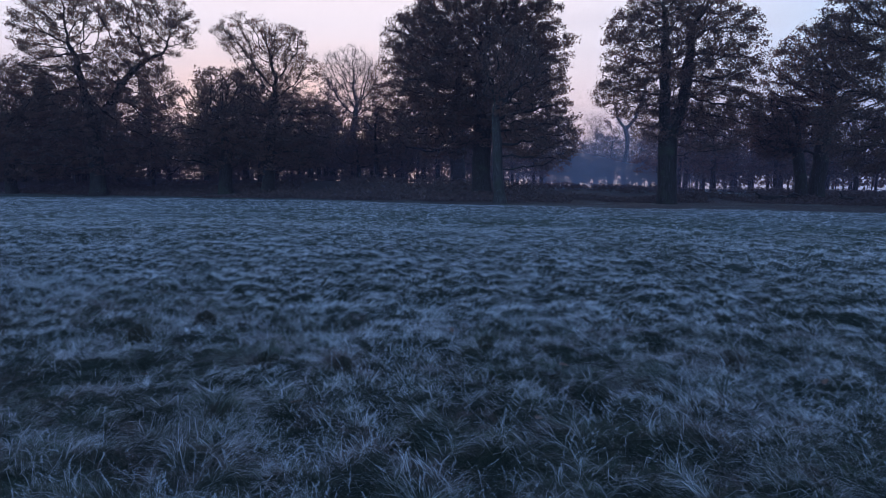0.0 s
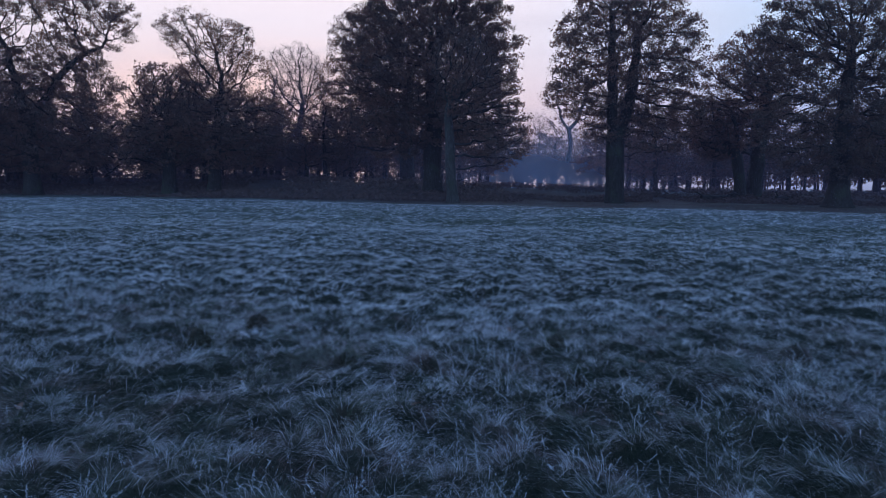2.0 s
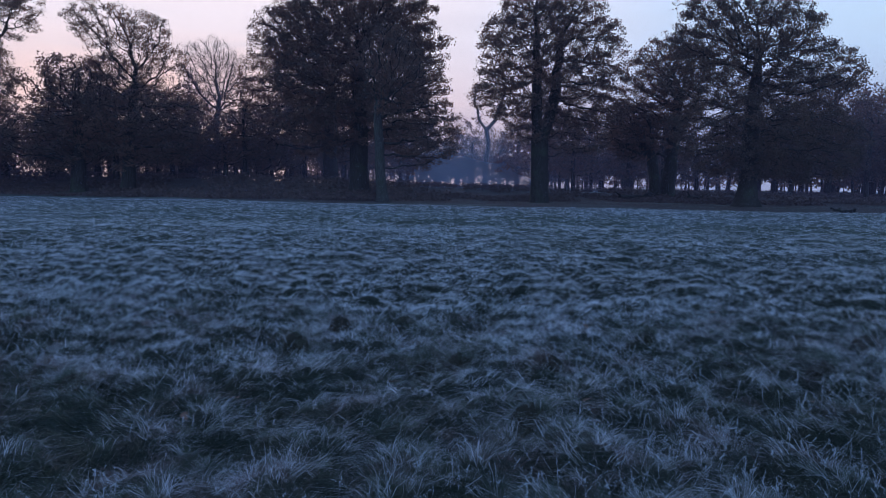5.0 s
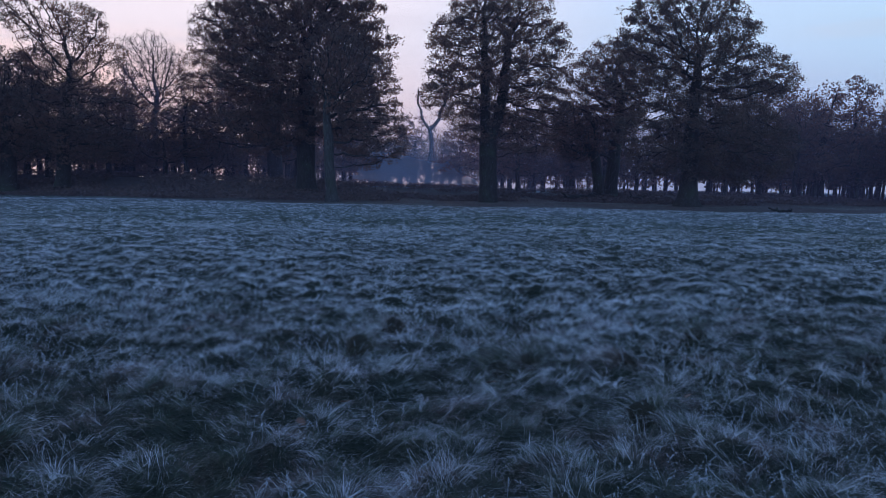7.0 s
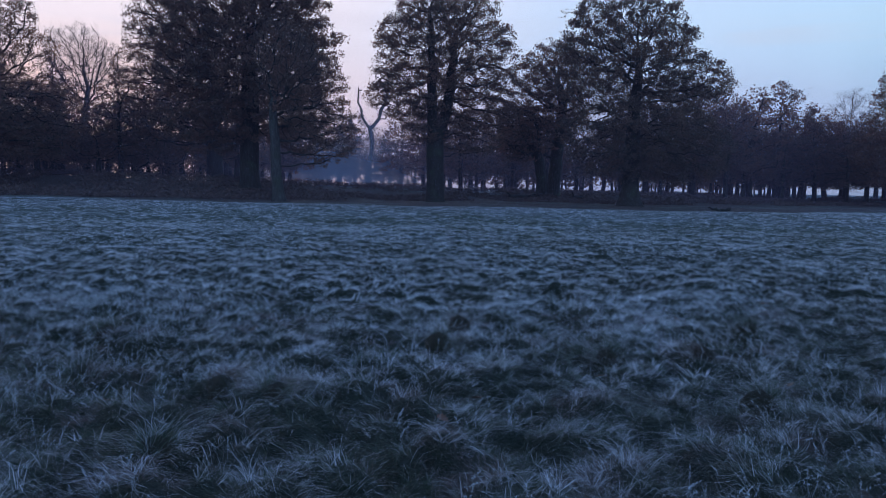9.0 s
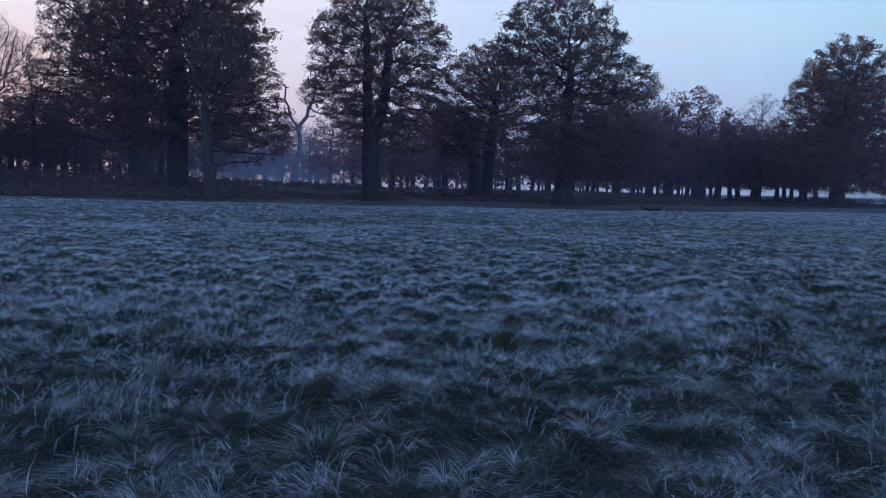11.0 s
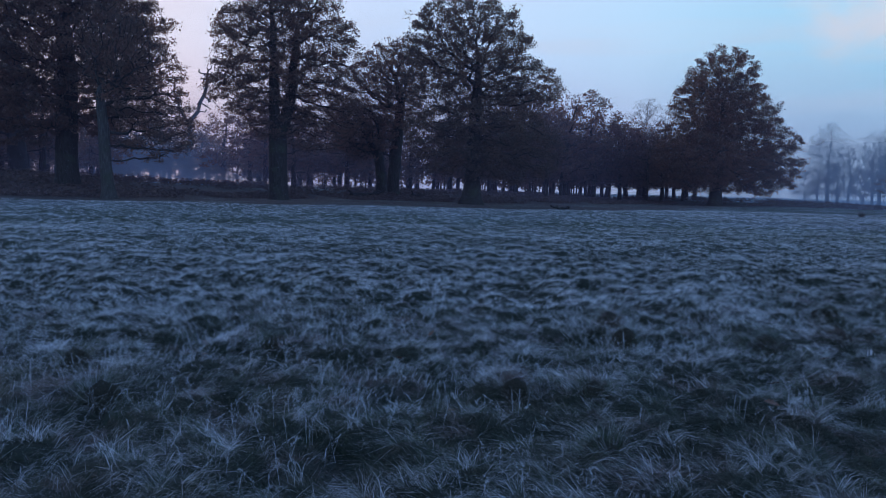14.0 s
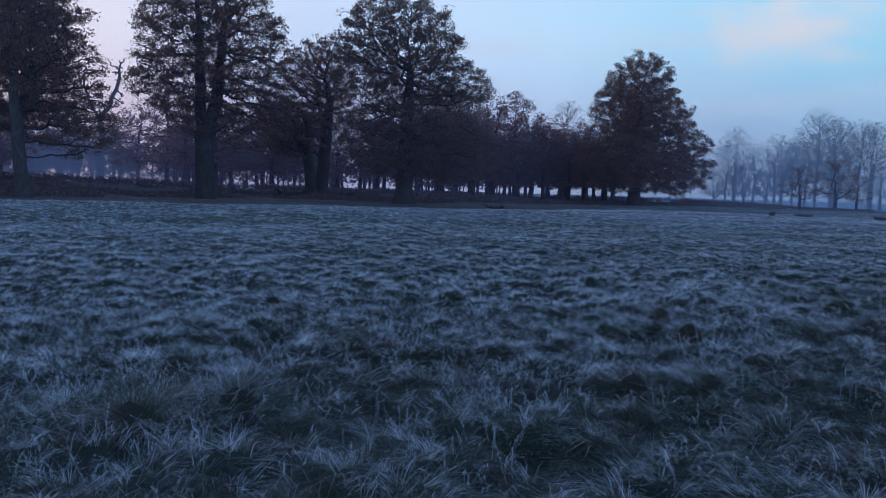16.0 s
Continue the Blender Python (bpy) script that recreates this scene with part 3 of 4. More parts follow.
def wood_kind(seed, h, w, thick, leaf):
    return tree("woodland_tree", 0, 0, seed, stem(R0, h * 0.6), [(0, 0, h * 0.6, w, w, h * 0.38), (w * 0.3, 0, h * 0.36, w * 0.95, w * 0.9, h * 0.19), (-w * 0.4, 0.5, h * 0.34, w * 0.9, w * 0.9, h * 0.17)], thick, count=420,
                step=0.85, kill=1.05, per=18, spread=0.62, size=0.33, leaf=leaf, thin=0.02, split=False, label="dark woodland oak with brown leaves", group=WOOD)


def bare_kind(seed, h, w, thick):
    return tree("bare_tree", 0, 0, seed, stem(R0, h * 0.5), [(0, 0, h * 0.6, w, w, h * 0.38), (0, 0, h * 0.82, w * 0.6, w * 0.6, h * 0.18)], thick, count=1000, step=0.6, reach=3.5, kill=0.5, gnarl=0.17, droop=-0.12, split=False, per=7, slim=0.024, size=0.85, spread=0.36, leaf=TWIG, power=1.6, thin=0.013, bark=TWIG,
                label="bare winter tree with fine spreading twigs", group="bare trees in the mist")


def wood_rows():
    """Places for the wood: a dense belt on the left, an open one in the middle, a thick clump on the right."""
    spots = []

    def belt(x0, x1, y0, y1, gap, most):
        n_b = 0
        for _ in range(1500):
            x, y = SPOTS.uniform(x0, x1), SPOTS.uniform(y0, y1)
            if abs(x - 0.235 * y) < 11 and y < 142:      # the gap with the view to the far wood
                continue
            if any((x - a) ** 2 + (y - b4) ** 2 < gap ** 2 for a, b4 in spots):
                continue
            spots.append((x, y))
            n_b += 1
            if n_b >= most:
                break

    belt(-92, -8, 95, 122, 5.2, 44)
    belt(-12, 62, 102, 146, 6.5, 26)
    belt(44, 66, 90, 112, 6.0, 6)
    belt(64, 108, 84, 106, 6.0, 18)
    belt(22, 60, 158, 182, 6.0, 11)
    belt(86, 119, 79, 101, 4.6, 15)
    return spots


base_kinds = [wood_kind(*s5) for s5 in specs]
used = [False] * len(base_kinds)
for q, (x, y) in enumerate(wood_rows()):
    kd = q % len(base_kinds)
    s6 = SPOTS.uniform(0.66, 0.86) if x < -8 else SPOTS.uniform(0.7, 0.95)
    m4 = pose(x, y, float(height(x, y)) - 0.1, 0, 0, SPOTS.uniform(0, 360))
    if used[kd]:
        ob = copy_thing(base_kinds[kd], m4)
    else:
        ob, used[kd] = base_kinds[kd], True
        ob.matrix_basis = m4
    ob.scale = (s6, s6, s6 * SPOTS.uniform(0.92, 1.1))

for q, (x, y, s6) in enumerate([(74, 92, 0.92), (81, 87, 1.02), (88, 88, 0.98), (95, 90, 0.95), (68, 96, 0.85), (84, 95, 1.05)]):
    copy_thing(base_kinds[(3, 1)[q % 2]], pose(x, y, float(height(x, y)) - 0.1, 0, 0, 51 * q)).scale = (s6, s6, s6)

bare_kinds = [bare_kind(41, 20, 5, 0.24), bare_kind(42, 17, 6, 0.24)]
used = [False, False]
for q, (x, y, s6) in enumerate([(150, 59, 1.08), (141, 68, 0.78), (158, 51, 0.95), (146, 62, 0.8), (165, 45, 1.0), (137, 72, 0.8), (170, 57, 1.05), (104, 97, 0.95), (112, 95, 1.05), (88, 103, 1.0), (-6, 116, 0.95), (-22, 112, 0.9),
                               (36, 172, 0.95), (44, 168, 0.9), (28, 176, 0.95), (162, 66, 0.9), (176, 48, 1.0), (155, 40, 0.9), (145, 74, 0.9), (152, 68, 0.95), (159, 58, 1.0), (163, 52, 1.1), (168, 62, 1.1), (148, 54, 0.85), (172, 40, 1.1), (160, 35, 1.0), (140, 62, 0.7), (156, 63, 1.0), (80, 104, 1.08), (90, 99, 1.05), (72, 108, 1.05)]):
    kd = q % 2
    m4 = pose(x, y, float(height(x, y)) - 0.1, 0, 0, 67 * q)
    if used[kd]:
        ob = copy_thing(bare_kinds[kd], m4)
    else:
        ob, used[kd] = bare_kinds[kd], True
        ob.matrix_basis = m4
    ob.scale = (s6, s6, s6)

bush = tree("bush", 116, 49.4, 45, stem(R0, 1.6), [(0, 0, 5, 3.2, 3.2, 3.2), (0.5, 0, 3, 3.6, 3.4, 1.8)], 0.22, count=400, step=0.6, kill=0.8, split=False, per=24, spread=0.5, size=0.17, leaf=LEAF_OAK, label="small dark round-headed tree on the misty field", group="small trees on the misty field")
for q, (x, y, s6) in enumerate([(121, 45.5, 1.15), (150, 76, 1.15), (155, 71, 1.05), (127, 44, 0.8), (134, 38, 1.0), (146, 79, 1.0), (143, 63, 1.35), (149, 55, 1.3), (151, 47, 1.25), (141, 70, 1.2)]):
    copy_thing(bush, pose(x, y, float(height(x, y)), 0, 0, 80 * q)).scale = (s6, s6, s6)

scrub = np.random.default_rng(46)
for q in range(34):
    x, y = -86 + 2.5 * q + scrub.uniform(-1.2, 1.2), 101 + scrub.uniform(-3, 14)
    s6 = scrub.uniform(0.75, 1.05)
    tagged(copy_thing(bush, pose(x, y, float(height(x, y)) - 0.3, 0, 0, 60 * q)), "dark scrub tree under the edge of the wood", "bush", "scrub under the wood").scale = (s6 * 1.3, s6 * 1.3, s6)

# ---- the deep of the wood: slim stems and hanging leaves ----
deep = np.random.default_rng(47)
n_d = 330
sx2 = deep.uniform(-125, 118, n_d)
sy2 = np.interp(sx2, (-125, -20, 40, 70, 118), (128, 128, 172, 118, 106)) + deep.uniform(0, 26, n_d)
sets4 = []
for x, y in zip(sx2, sy2):
    z0, h4 = float(height(x, y)), deep.uniform(6, 11)
    line4 = np.array([(x + deep.normal() * 0.12 * f, y + deep.normal() * 0.12 * f, z0 - 0.2 + h4 * f / 4) for f in range(5)])
    sets4.append(tubes(line4, np.arange(5) - 1, np.linspace(1, 0.5, 5) * deep.uniform(0.1, 0.26), np.ones(5, bool), 5))
stems = new("far_stems", mesh_from("far_stems", *stack(*sets4), BARK))
tagged(stems, "slim dark stems crowded in the depth of the wood", "trees", kind="stuff")
own4 = np.repeat(np.arange(n_d), 30)
lift = np.interp(sx2, (-125, -20, 30, 70), (0.6, 0.8, 1.7, 1.9))[own4] + 6.5 * deep.random(len(own4)) ** 1.4
mass = np.stack([sx2[own4] + deep.normal(size=len(own4)) * 1.7, sy2[own4] + deep.normal(size=len(own4)) * 1.7, height(sx2, sy2)[own4] + lift], 1)
hang = new("far_foliage", mesh_from("far_foliage", *leaves(deep, mass, 4, 0.7, 0.62), LEAF_OAK, smooth=False))
tagged(hang, "hanging dark foliage in the depth of the wood", "foliage", kind="stuff")

# ---- bracken under the oaks ----
rng = np.random.default_rng(5)


def fronds(rng, x, y, h, n_f):
    """Low tangled mounds of dead leaflets round stools at (x, y)."""
    own = np.repeat(np.arange(len(x)), n_f)
    n_s = len(own)
    a, q = rng.random(n_s) * 2 * np.pi, np.sqrt(rng.random(n_s))
    rr = 0.75 * q
    px, py = x[own] + np.cos(a) * rr, y[own] + np.sin(a) * rr
    c = np.stack([px, py, height(px, py) + h[own] * (1 - 0.7 * q * q) * (0.35 + 0.75 * rng.random(n_s))], 1)
    u = np.stack([np.cos(a), np.sin(a), rng.normal(size=n_s) * 0.5 - 0.2], 1) + rng.normal(size=(n_s, 3)) * 0.4
    u /= np.linalg.norm(u, axis=1)[:, None]
    w = np.cross(u, rng.normal(size=(n_s, 3)))
    w /= np.linalg.norm(w, axis=1)[:, None] + 1e-9
    s3 = (0.12 + 0.14 * rng.random(n_s))[:, None]
    v = np.stack([c - u * s3, c + w * s3 * 0.55, c + u * s3], 1).reshape(-1, 3)
    return v, (np.arange(n_s) * 3)[:, None] + np.array([[0, 1, 2]])


n_b = 14000
bx = rng.uniform(-75, 128, n_b)
bd = 30 * rng.random(n_b) ** 1.5
by = bracken_y(bx) + bd
keep = (vnoise(bx / 5, by / 5, 31) > 0.34)
bx, by = bx[keep], by[keep]
bracken = new("bracken", mesh_from("bracken", *fronds(rng, bx, by, 0.18 + 0.4 * vnoise(bx / 3, by / 3, 35) + 0.5 * np.clip((bd[keep] - 6) / 20, 0, 1), 10), BRACKEN, smooth=False))
tagged(bracken, "dead brown bracken under the oaks", "bracken", kind="stuff")

# ---- fallen wood under the oaks ----
def bough(name, x, y, turn, line, r0, r1, twigs, label, seed):
    """A fallen bough or log: a crooked tapering stem with a few broken side branches."""
    rng = np.random.default_rng(seed)
    root = new(name)
    root.matrix_basis = pose(x, y, float(height(x, y)), 0, 0, turn)
    tagged(root, label, "log")
    pts = np.array(line, float)
    fine = [pts[0]]
    for a, b6 in zip(pts[:-1], pts[1:]):
        for f in (0.34, 0.67, 1.0):
            fine.append(a + (b6 - a) * f + rng.normal(size=3) * r1 * 0.3)
    pts = np.array([fine[0] - (fine[1] - fine[0]) * 0.05] + fine)
    par = np.arange(len(pts)) - 1
    r = np.linspace(r0, r1, len(pts))
    v, q = tubes(pts, par, r, np.ones(len(pts), bool), 9)
    caps = []
    for e in (0, len(pts) - 2):
        ring9 = np.arange(9) + e * 18 + (9 if e else 0) - (0 if e == 0 else 18)
        caps += [[ring9[0], ring9[f], ring9[f + 1], ring9[f + 2]] for f in (1, 3, 5)]
    part("stem", mesh_from("stem", v, np.vstack([q, np.array(caps)]), BARK), root)
    for k7 in range(twigs):
        f = int(rng.integers(2, len(pts)))
        d = np.array([rng.normal(), rng.normal(), abs(rng.normal()) * 0.8 + 0.2])
        d /= np.linalg.norm(d)
        ln = r0 * rng.uniform(2.5, 5)
        tp = np.array([pts[f] + d * ln * g + rng.normal(size=3) * 0.04 * ln * (g > 0) for g in (0, 0.35, 0.7, 1)])
        v, q = tubes(tp, np.arange(4) - 1, np.linspace(r1 * 0.7, r1 * 0.2, 4), np.ones(4, bool), 6)
        part("branch", mesh_from("branch", v, q, BARK), root)
    return root


bough("fallen_log", 34.2, 77.4, 4, [(0, 0, 0.25), (1.6, 0.1, 0.3), (3.0, 0, 0.36), (4.3, 0.2, 0.42)], 0.36, 0.24, 3, "mossy fallen log beside the leaning oak", 71)
bough("fallen_branch", 36.6, 76.9, 10, [(0, 0, 0.1), (0.5, 0, 0.62), (1.2, 0, 0.82), (1.9, 0.1, 0.6), (2.4, 0.1, 0.1)], 0.15, 0.08, 2, "arched broken bough lying against a log", 72)
bough("fallen_log", 42.6, 77.0, -6, [(0, 0, 0.18), (1.0, 0, 0.2), (2.2, 0.1, 0.22), (3.2, 0, 0.16)], 0.24, 0.14, 4, "rotting log in the grass by the leaning oak", 73)
bough("fallen_branch", 36.0, 46.2, -38, [(0, 0, 0.32), (0.4, 0, 0.18), (0.8, 0, 0.11), (1.2, 0, 0.12), (1.6, 0, 0.20)], 0.06, 0.15, 1, "forked dead branch lying on the frosted grass", 74)

# ---- grass ----
rng = np.random.default_rng(6)


def from_walk(x, y):
    """Distance from a place to the arc on which the walk goes."""
    a = np.radians(np.linspace(178, 226, 25))
    px, py = 0.4 + 13.5 * np.sin(a), 13.6 + 13.5 * np.cos(a)
    return np.sqrt(((x[:, None] - px) ** 2 + (y[:, None] - py) ** 2).min(1))


def blades(rng, x, y, length, lean, toward, width, segs):
    """Curved tapering blades: roots at (x, y), tips thrown over towards an angle."""
    n_g = len(x)
    z = height(x, y) - 0.012
    dx, dy = np.cos(toward), np.sin(toward)
    side = rng.random(n_g) * 2 * np.pi
    sx, sy = np.cos(side) * width, np.sin(side) * width
    rows, al = [], []
    for q in range(segs + 1):
        f = q / segs
        out_d = length * lean * f ** 1.7
        up = length * (f - 0.5 * lean * f * f)
        c = np.stack([x + dx * out_d, y + dy * out_d, z + up], 1)
        if q < segs:
            k6 = 1 - 0.55 * f
            s7 = np.stack([sx * k6, sy * k6, np.zeros(n_g)], 1)
            rows += [c - s7, c + s7]
            al += [np.full(n_g, f), np.full(n_g, f)]
        else:
            rows.append(c)
            al.append(np.full(n_g, f))
    m7 = 2 * segs + 1
    v = np.stack(rows, 1).reshape(-1, 3)
    attr = np.stack(al, 1).reshape(-1)
    b8 = (np.arange(n_g) * m7)[:, None]
    fs = []
    for q in range(segs - 1):
        o9 = 2 * q
        fs += [b8 + [[o9, o9 + 1, o9 + 3]], b8 + [[o9, o9 + 3, o9 + 2]]]
    o9 = 2 * (segs - 1)
    fs.append(b8 + [[o9, o9 + 1, o9 + 2]])
    return v, np.concatenate(fs, 0), attr


def in_view(x, y):
    """The part of the field that lies open to the walk."""
    seen = np.zeros(len(x), bool)
    for a in range(178, 231, 4):
        px, py = 0.4 + 13.5 * math.sin(radians(a)), 13.6 + 13.5 * math.cos(radians(a))
        az = np.degrees(np.arctan2(x - px, y - py)) - (a - 180)
        seen |= np.abs(az) < 42
    return seen & (y < edge_y(x) + 0.5)


def scatter(rng, n_try, x0, x1, y0, y1, d0, d1):
    x, y = rng.uniform(x0, x1, n_try), rng.uniform(y0, y1, n_try)
    w = in_view(x, y)
    x, y = x[w], y[w]
    d = from_walk(x, y)
    w = (d > d0) & (d < d1)
    return x[w], y[w], d[w]


def comb(x, y):
    """The way the grass lies over, by place."""
    return 2 * np.pi * 0.9 * vnoise(x / 2.6, y / 2.6, 51) + 1.4 * vnoise(x / 0.5, y / 0.5, 52) - 2.2


def tussocks(rng, x, y, per, tall, width, segs, wide=0.035, bias=0.0, gaps=0.0):
    """Wisps of blades on the hummocks: each wisp lies over one way, down its hummock and with the sward round it, and carries its own rime."""
    hum, away, off = mounds(x, y)
    keep = rng.random(len(x)) < 0.32 + 0.8 * hum             # thinner in the hollows
    keep &= vnoise(x / 0.6, y / 0.6, 57) + 0.5 * vnoise(x / 0.25, y / 0.25, 58) > gaps * 1.35
    x, y, hum, away, off = x[keep], y[keep], hum[keep], away[keep], off[keep]
    n_t = len(x)
    size = np.clip(0.45 + 0.45 * hum + 0.5 * rng.random(n_t) ** 2, 0.35, 1.5)
    per_t = np.maximum(3, (per * (0.6 + 0.8 * rng.random(n_t))).astype(int))
    own = np.repeat(np.arange(n_t), per_t)
    n_g = len(own)
    a, q = rng.random(n_g) * 2 * np.pi, np.sqrt(rng.random(n_g))
    gx2, gy2 = x[own] + np.cos(a) * wide * q, y[own] + np.sin(a) * wide * q
    flow, stray = comb(x, y), rng.random(n_t) * 2 * np.pi
    down = 1.0 * np.clip(off / 0.5, 0, 1)
    tx = np.cos(away) * down + 0.35 * np.cos(flow) + 0.75 * np.cos(stray)
    ty = np.sin(away) * down + 0.35 * np.sin(flow) + 0.75 * np.sin(stray)
    to = np.arctan2(ty, tx)[own] + rng.normal(size=n_g) * 0.5
    ln = tall * size[own] * (0.45 + 0.75 * rng.random(n_g))
    le = (0.90 + 0.75 * rng.random(n_t))[own] + 0.3 * rng.random(n_g)
    v, f, al = blades(rng, gx2, gy2, ln, le, to, width * (0.65 + 0.7 * rng.random(n_g)), segs)
    # rime by wisp, cut in the hollows so the colour also paints their shade
    rime_and_shade = np.clip(0.5 + bias + 0.85 * (hum - 0.58) + 0.34 * rng.normal(size=n_t) + 0.3 * (vnoise(x / 0.8, y / 0.8, 55) - 0.5), -0.3, 1.3)
    return v, f, al, np.repeat(rime_and_shade[own], 2 * segs + 1)


def put_grass(name, sets, label):
    vs, fs, al, ri, o2 = [], [], [], [], 0
    for v, f, a, m9 in sets:
        vs.append(v)
        fs.append(f + o2)
        al.append(a)
        ri.append(m9)
        o2 += len(v)
    ob = new(name, mesh_from(name, np.vstack(vs), np.vstack(fs), GRASS, {"along": np.concatenate(al), "rime": np.concatenate(ri)}))
    return tagged(ob, label, "grass", kind="stuff")


def sown(rng, per_m2, x0, x1, y0, y1, d0, d1):
    """Places at an even density in a band round the walk."""
    n_try = int(per_m2 * (x1 - x0) * (y1 - y0))
    x, y, d = scatter(rng, n_try, x0, x1, y0, y1, d0, d1)
    return x, y


def carpet(rng, x, y, low, tall, width, bias=0.0):
    """The short turf between the tufts: single fine blades, mostly free of rime."""
    n_s = len(x)
    v, f, al = blades(rng, x, y, low + tall * rng.random(n_s), 0.4 + 0.9 * rng.random(n_s), comb(x, y) + rng.normal(size=n_s) * 1.2, width * (0.7 + 0.6 * rng.random(n_s)), 1)
    # less rime low down here too, deepening the hollows' shade by colour
    own = np.clip(bias + 0.5 * rng.random(n_s) + 0.35 * (mounds(x, y)[0] - 0.5), -0.5, 0.9)
    return v, f, al, np.repeat(own, 3)


sets = []
sets.append(tussocks(rng, *sown(rng, 330, -18, 14, 0, 18, 1.7, 4.6), 11, 0.155, 0.0009, 2, 0.026, -0.56))
sets.append(carpet(rng, *sown(rng, 2300, -18, 14, 0, 18, 1.7, 4.6), 0.03, 0.06, 0.0011, -0.25))
sets.append(tussocks(rng, *sown(rng, 270, -26, 26, 0, 30, 4.6, 8.0), 9, 0.145, 0.0012, 2, 0.030, -0.20))
sets.append(carpet(rng, *sown(rng, 1300, -26, 26, 0, 30, 4.6, 8.0), 0.03, 0.06, 0.0018, -0.12))
sets.append(tussocks(rng, *sown(rng, 100, -26, 26, 0, 30, 8.0, 14.5), 7, 0.13, 0.0024, 2, 0.045, 0.22))
sets.append(carpet(rng, *sown(rng, 560, -26, 26, 0, 30, 8.0, 14.5), 0.03, 0.08, 0.0034, 0.35))
sets.append(tussocks(rng, *sown(rng, 60, -45, 60, 0, 46, 14.5, 28), 5, 0.15, 0.0052, 1, 0.05, 0.42, 0.28))
sets.append(carpet(rng, *sown(rng, 120, -45, 60, 0, 46, 14.5, 28), 0.04, 0.09, 0.0075, 0.5))
sets.append(tussocks(rng, *sown(rng, 10, -85, 115, 0, 105, 28, 80), 5, 0.19, 0.012, 1, 0.09, 0.5, 0.2))
# the rest of the pasture round about and under the walk, thinner
x, y = rng.uniform(-36, 30, 26000), rng.uniform(-20, 16, 26000)
d = from_walk(x, y)
w = ~(in_view(x, y) & (d > 1.7)) & ((d < 11) | (rng.random(len(x)) < 0.2))
sets.append(tussocks(rng, x[w], y[w], 7, 0.17, 0.009, 1, 0.11, -0.05))
put_grass("grass", sets, "long tussocky grass white with hoar frost")

# ---- single dark tussocks that stand out of the sward, and fallen oak leaves ----
def tussock(x, y, size, seed):
    """A tall tuft: a dark core and long blades arching over it, rimed at the tips."""
    rng = np.random.default_rng(seed)
    root = new("grass_tussock")
    z0 = float(height(x, y))
    root.location = (x, y, z0)
    tagged(root, "tall dark grass tussock with rimed arching tips", "grass tussock", "tussocks in the pasture")
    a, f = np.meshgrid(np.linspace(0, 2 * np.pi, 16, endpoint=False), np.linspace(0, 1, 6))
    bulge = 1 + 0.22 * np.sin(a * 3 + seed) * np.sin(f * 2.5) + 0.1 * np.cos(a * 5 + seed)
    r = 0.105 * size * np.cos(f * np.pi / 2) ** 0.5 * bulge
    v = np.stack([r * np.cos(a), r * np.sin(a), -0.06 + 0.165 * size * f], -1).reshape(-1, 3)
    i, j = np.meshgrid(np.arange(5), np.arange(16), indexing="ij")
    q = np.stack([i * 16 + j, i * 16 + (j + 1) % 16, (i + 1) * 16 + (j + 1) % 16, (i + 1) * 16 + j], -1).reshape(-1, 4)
    part("core", mesh_from("core", v, q, CORE_DARK), root)
    n_g = int(420 * size)
    b = rng.random(n_g) * 2 * np.pi
    w = np.sqrt(rng.random(n_g))
    lean_to = rng.uniform(0.1, 0.9) * np.pi
    vx, vy = np.cos(b) * (0.4 + w) + 1.2 * np.cos(lean_to), np.sin(b) * (0.4 + w) + 1.2 * np.sin(lean_to)
    rr = 0.12 * size * w
    bl, fc, al = blades(rng, x + np.cos(b) * rr, y + np.sin(b) * rr, size * (0.08 + 0.15 * rng.random(n_g)), 0.7 + 0.6 * w + 0.6 * rng.random(n_g), np.arctan2(vy, vx) + rng.normal(size=n_g) * 0.55, 0.0010 * (0.8 + 0.6 * rng.random(n_g)), 3)
    bl[:, 2] += np.repeat(0.085 * size * (1 - 0.7 * w * w), 7)
    part("arching_tuft", mesh_from("arching_tuft", bl - np.array([x, y, z0]), fc, GRASS, {"along": al, "rime": np.full(len(bl), 0.05 + 0.3 * rng.random())}), root)
    return root


STANDS = [(0.97, 8.3, 1.0), (2.0, 5.0, 1.0), (2.4, 5.85, 1.1), (-3.6, 6.8, 0.9), (-2.7, 6.7, 1.0), (0.95, 5.9, 1.0), (1.6, 5.45, 1.2), (-1.4, 4.45, 1.2), (-1.6, 6.0, 1.3), (0.45, 6.5, 0.9), (-2.45, 7.35, 1.1), (-1.8, 6.1, 1.1),
          (-0.8, 5.7, 1.0), (-4.5, 5.75, 1.1), (0.4, 5.6, 0.9), (0.4, 6.35, 0.9), (-7.4, 8.7, 1.2), (-5.75, 8.55, 1.1), (-5.85, 7.05, 1.2), (-4.2, 8.75, 1.0), (-4.85, 6.2, 1.0), (-2.9, 6.75, 1.1), (-1.5, 6.1, 1.0), (-8.2, 7.45, 1.7), (-7.4, 7.7, 1.4), (-5.3, 5.0, 1.2)]
for q, (x, y, s9) in enumerate(STANDS):
    tussock(x, y, s9, 200 + q)


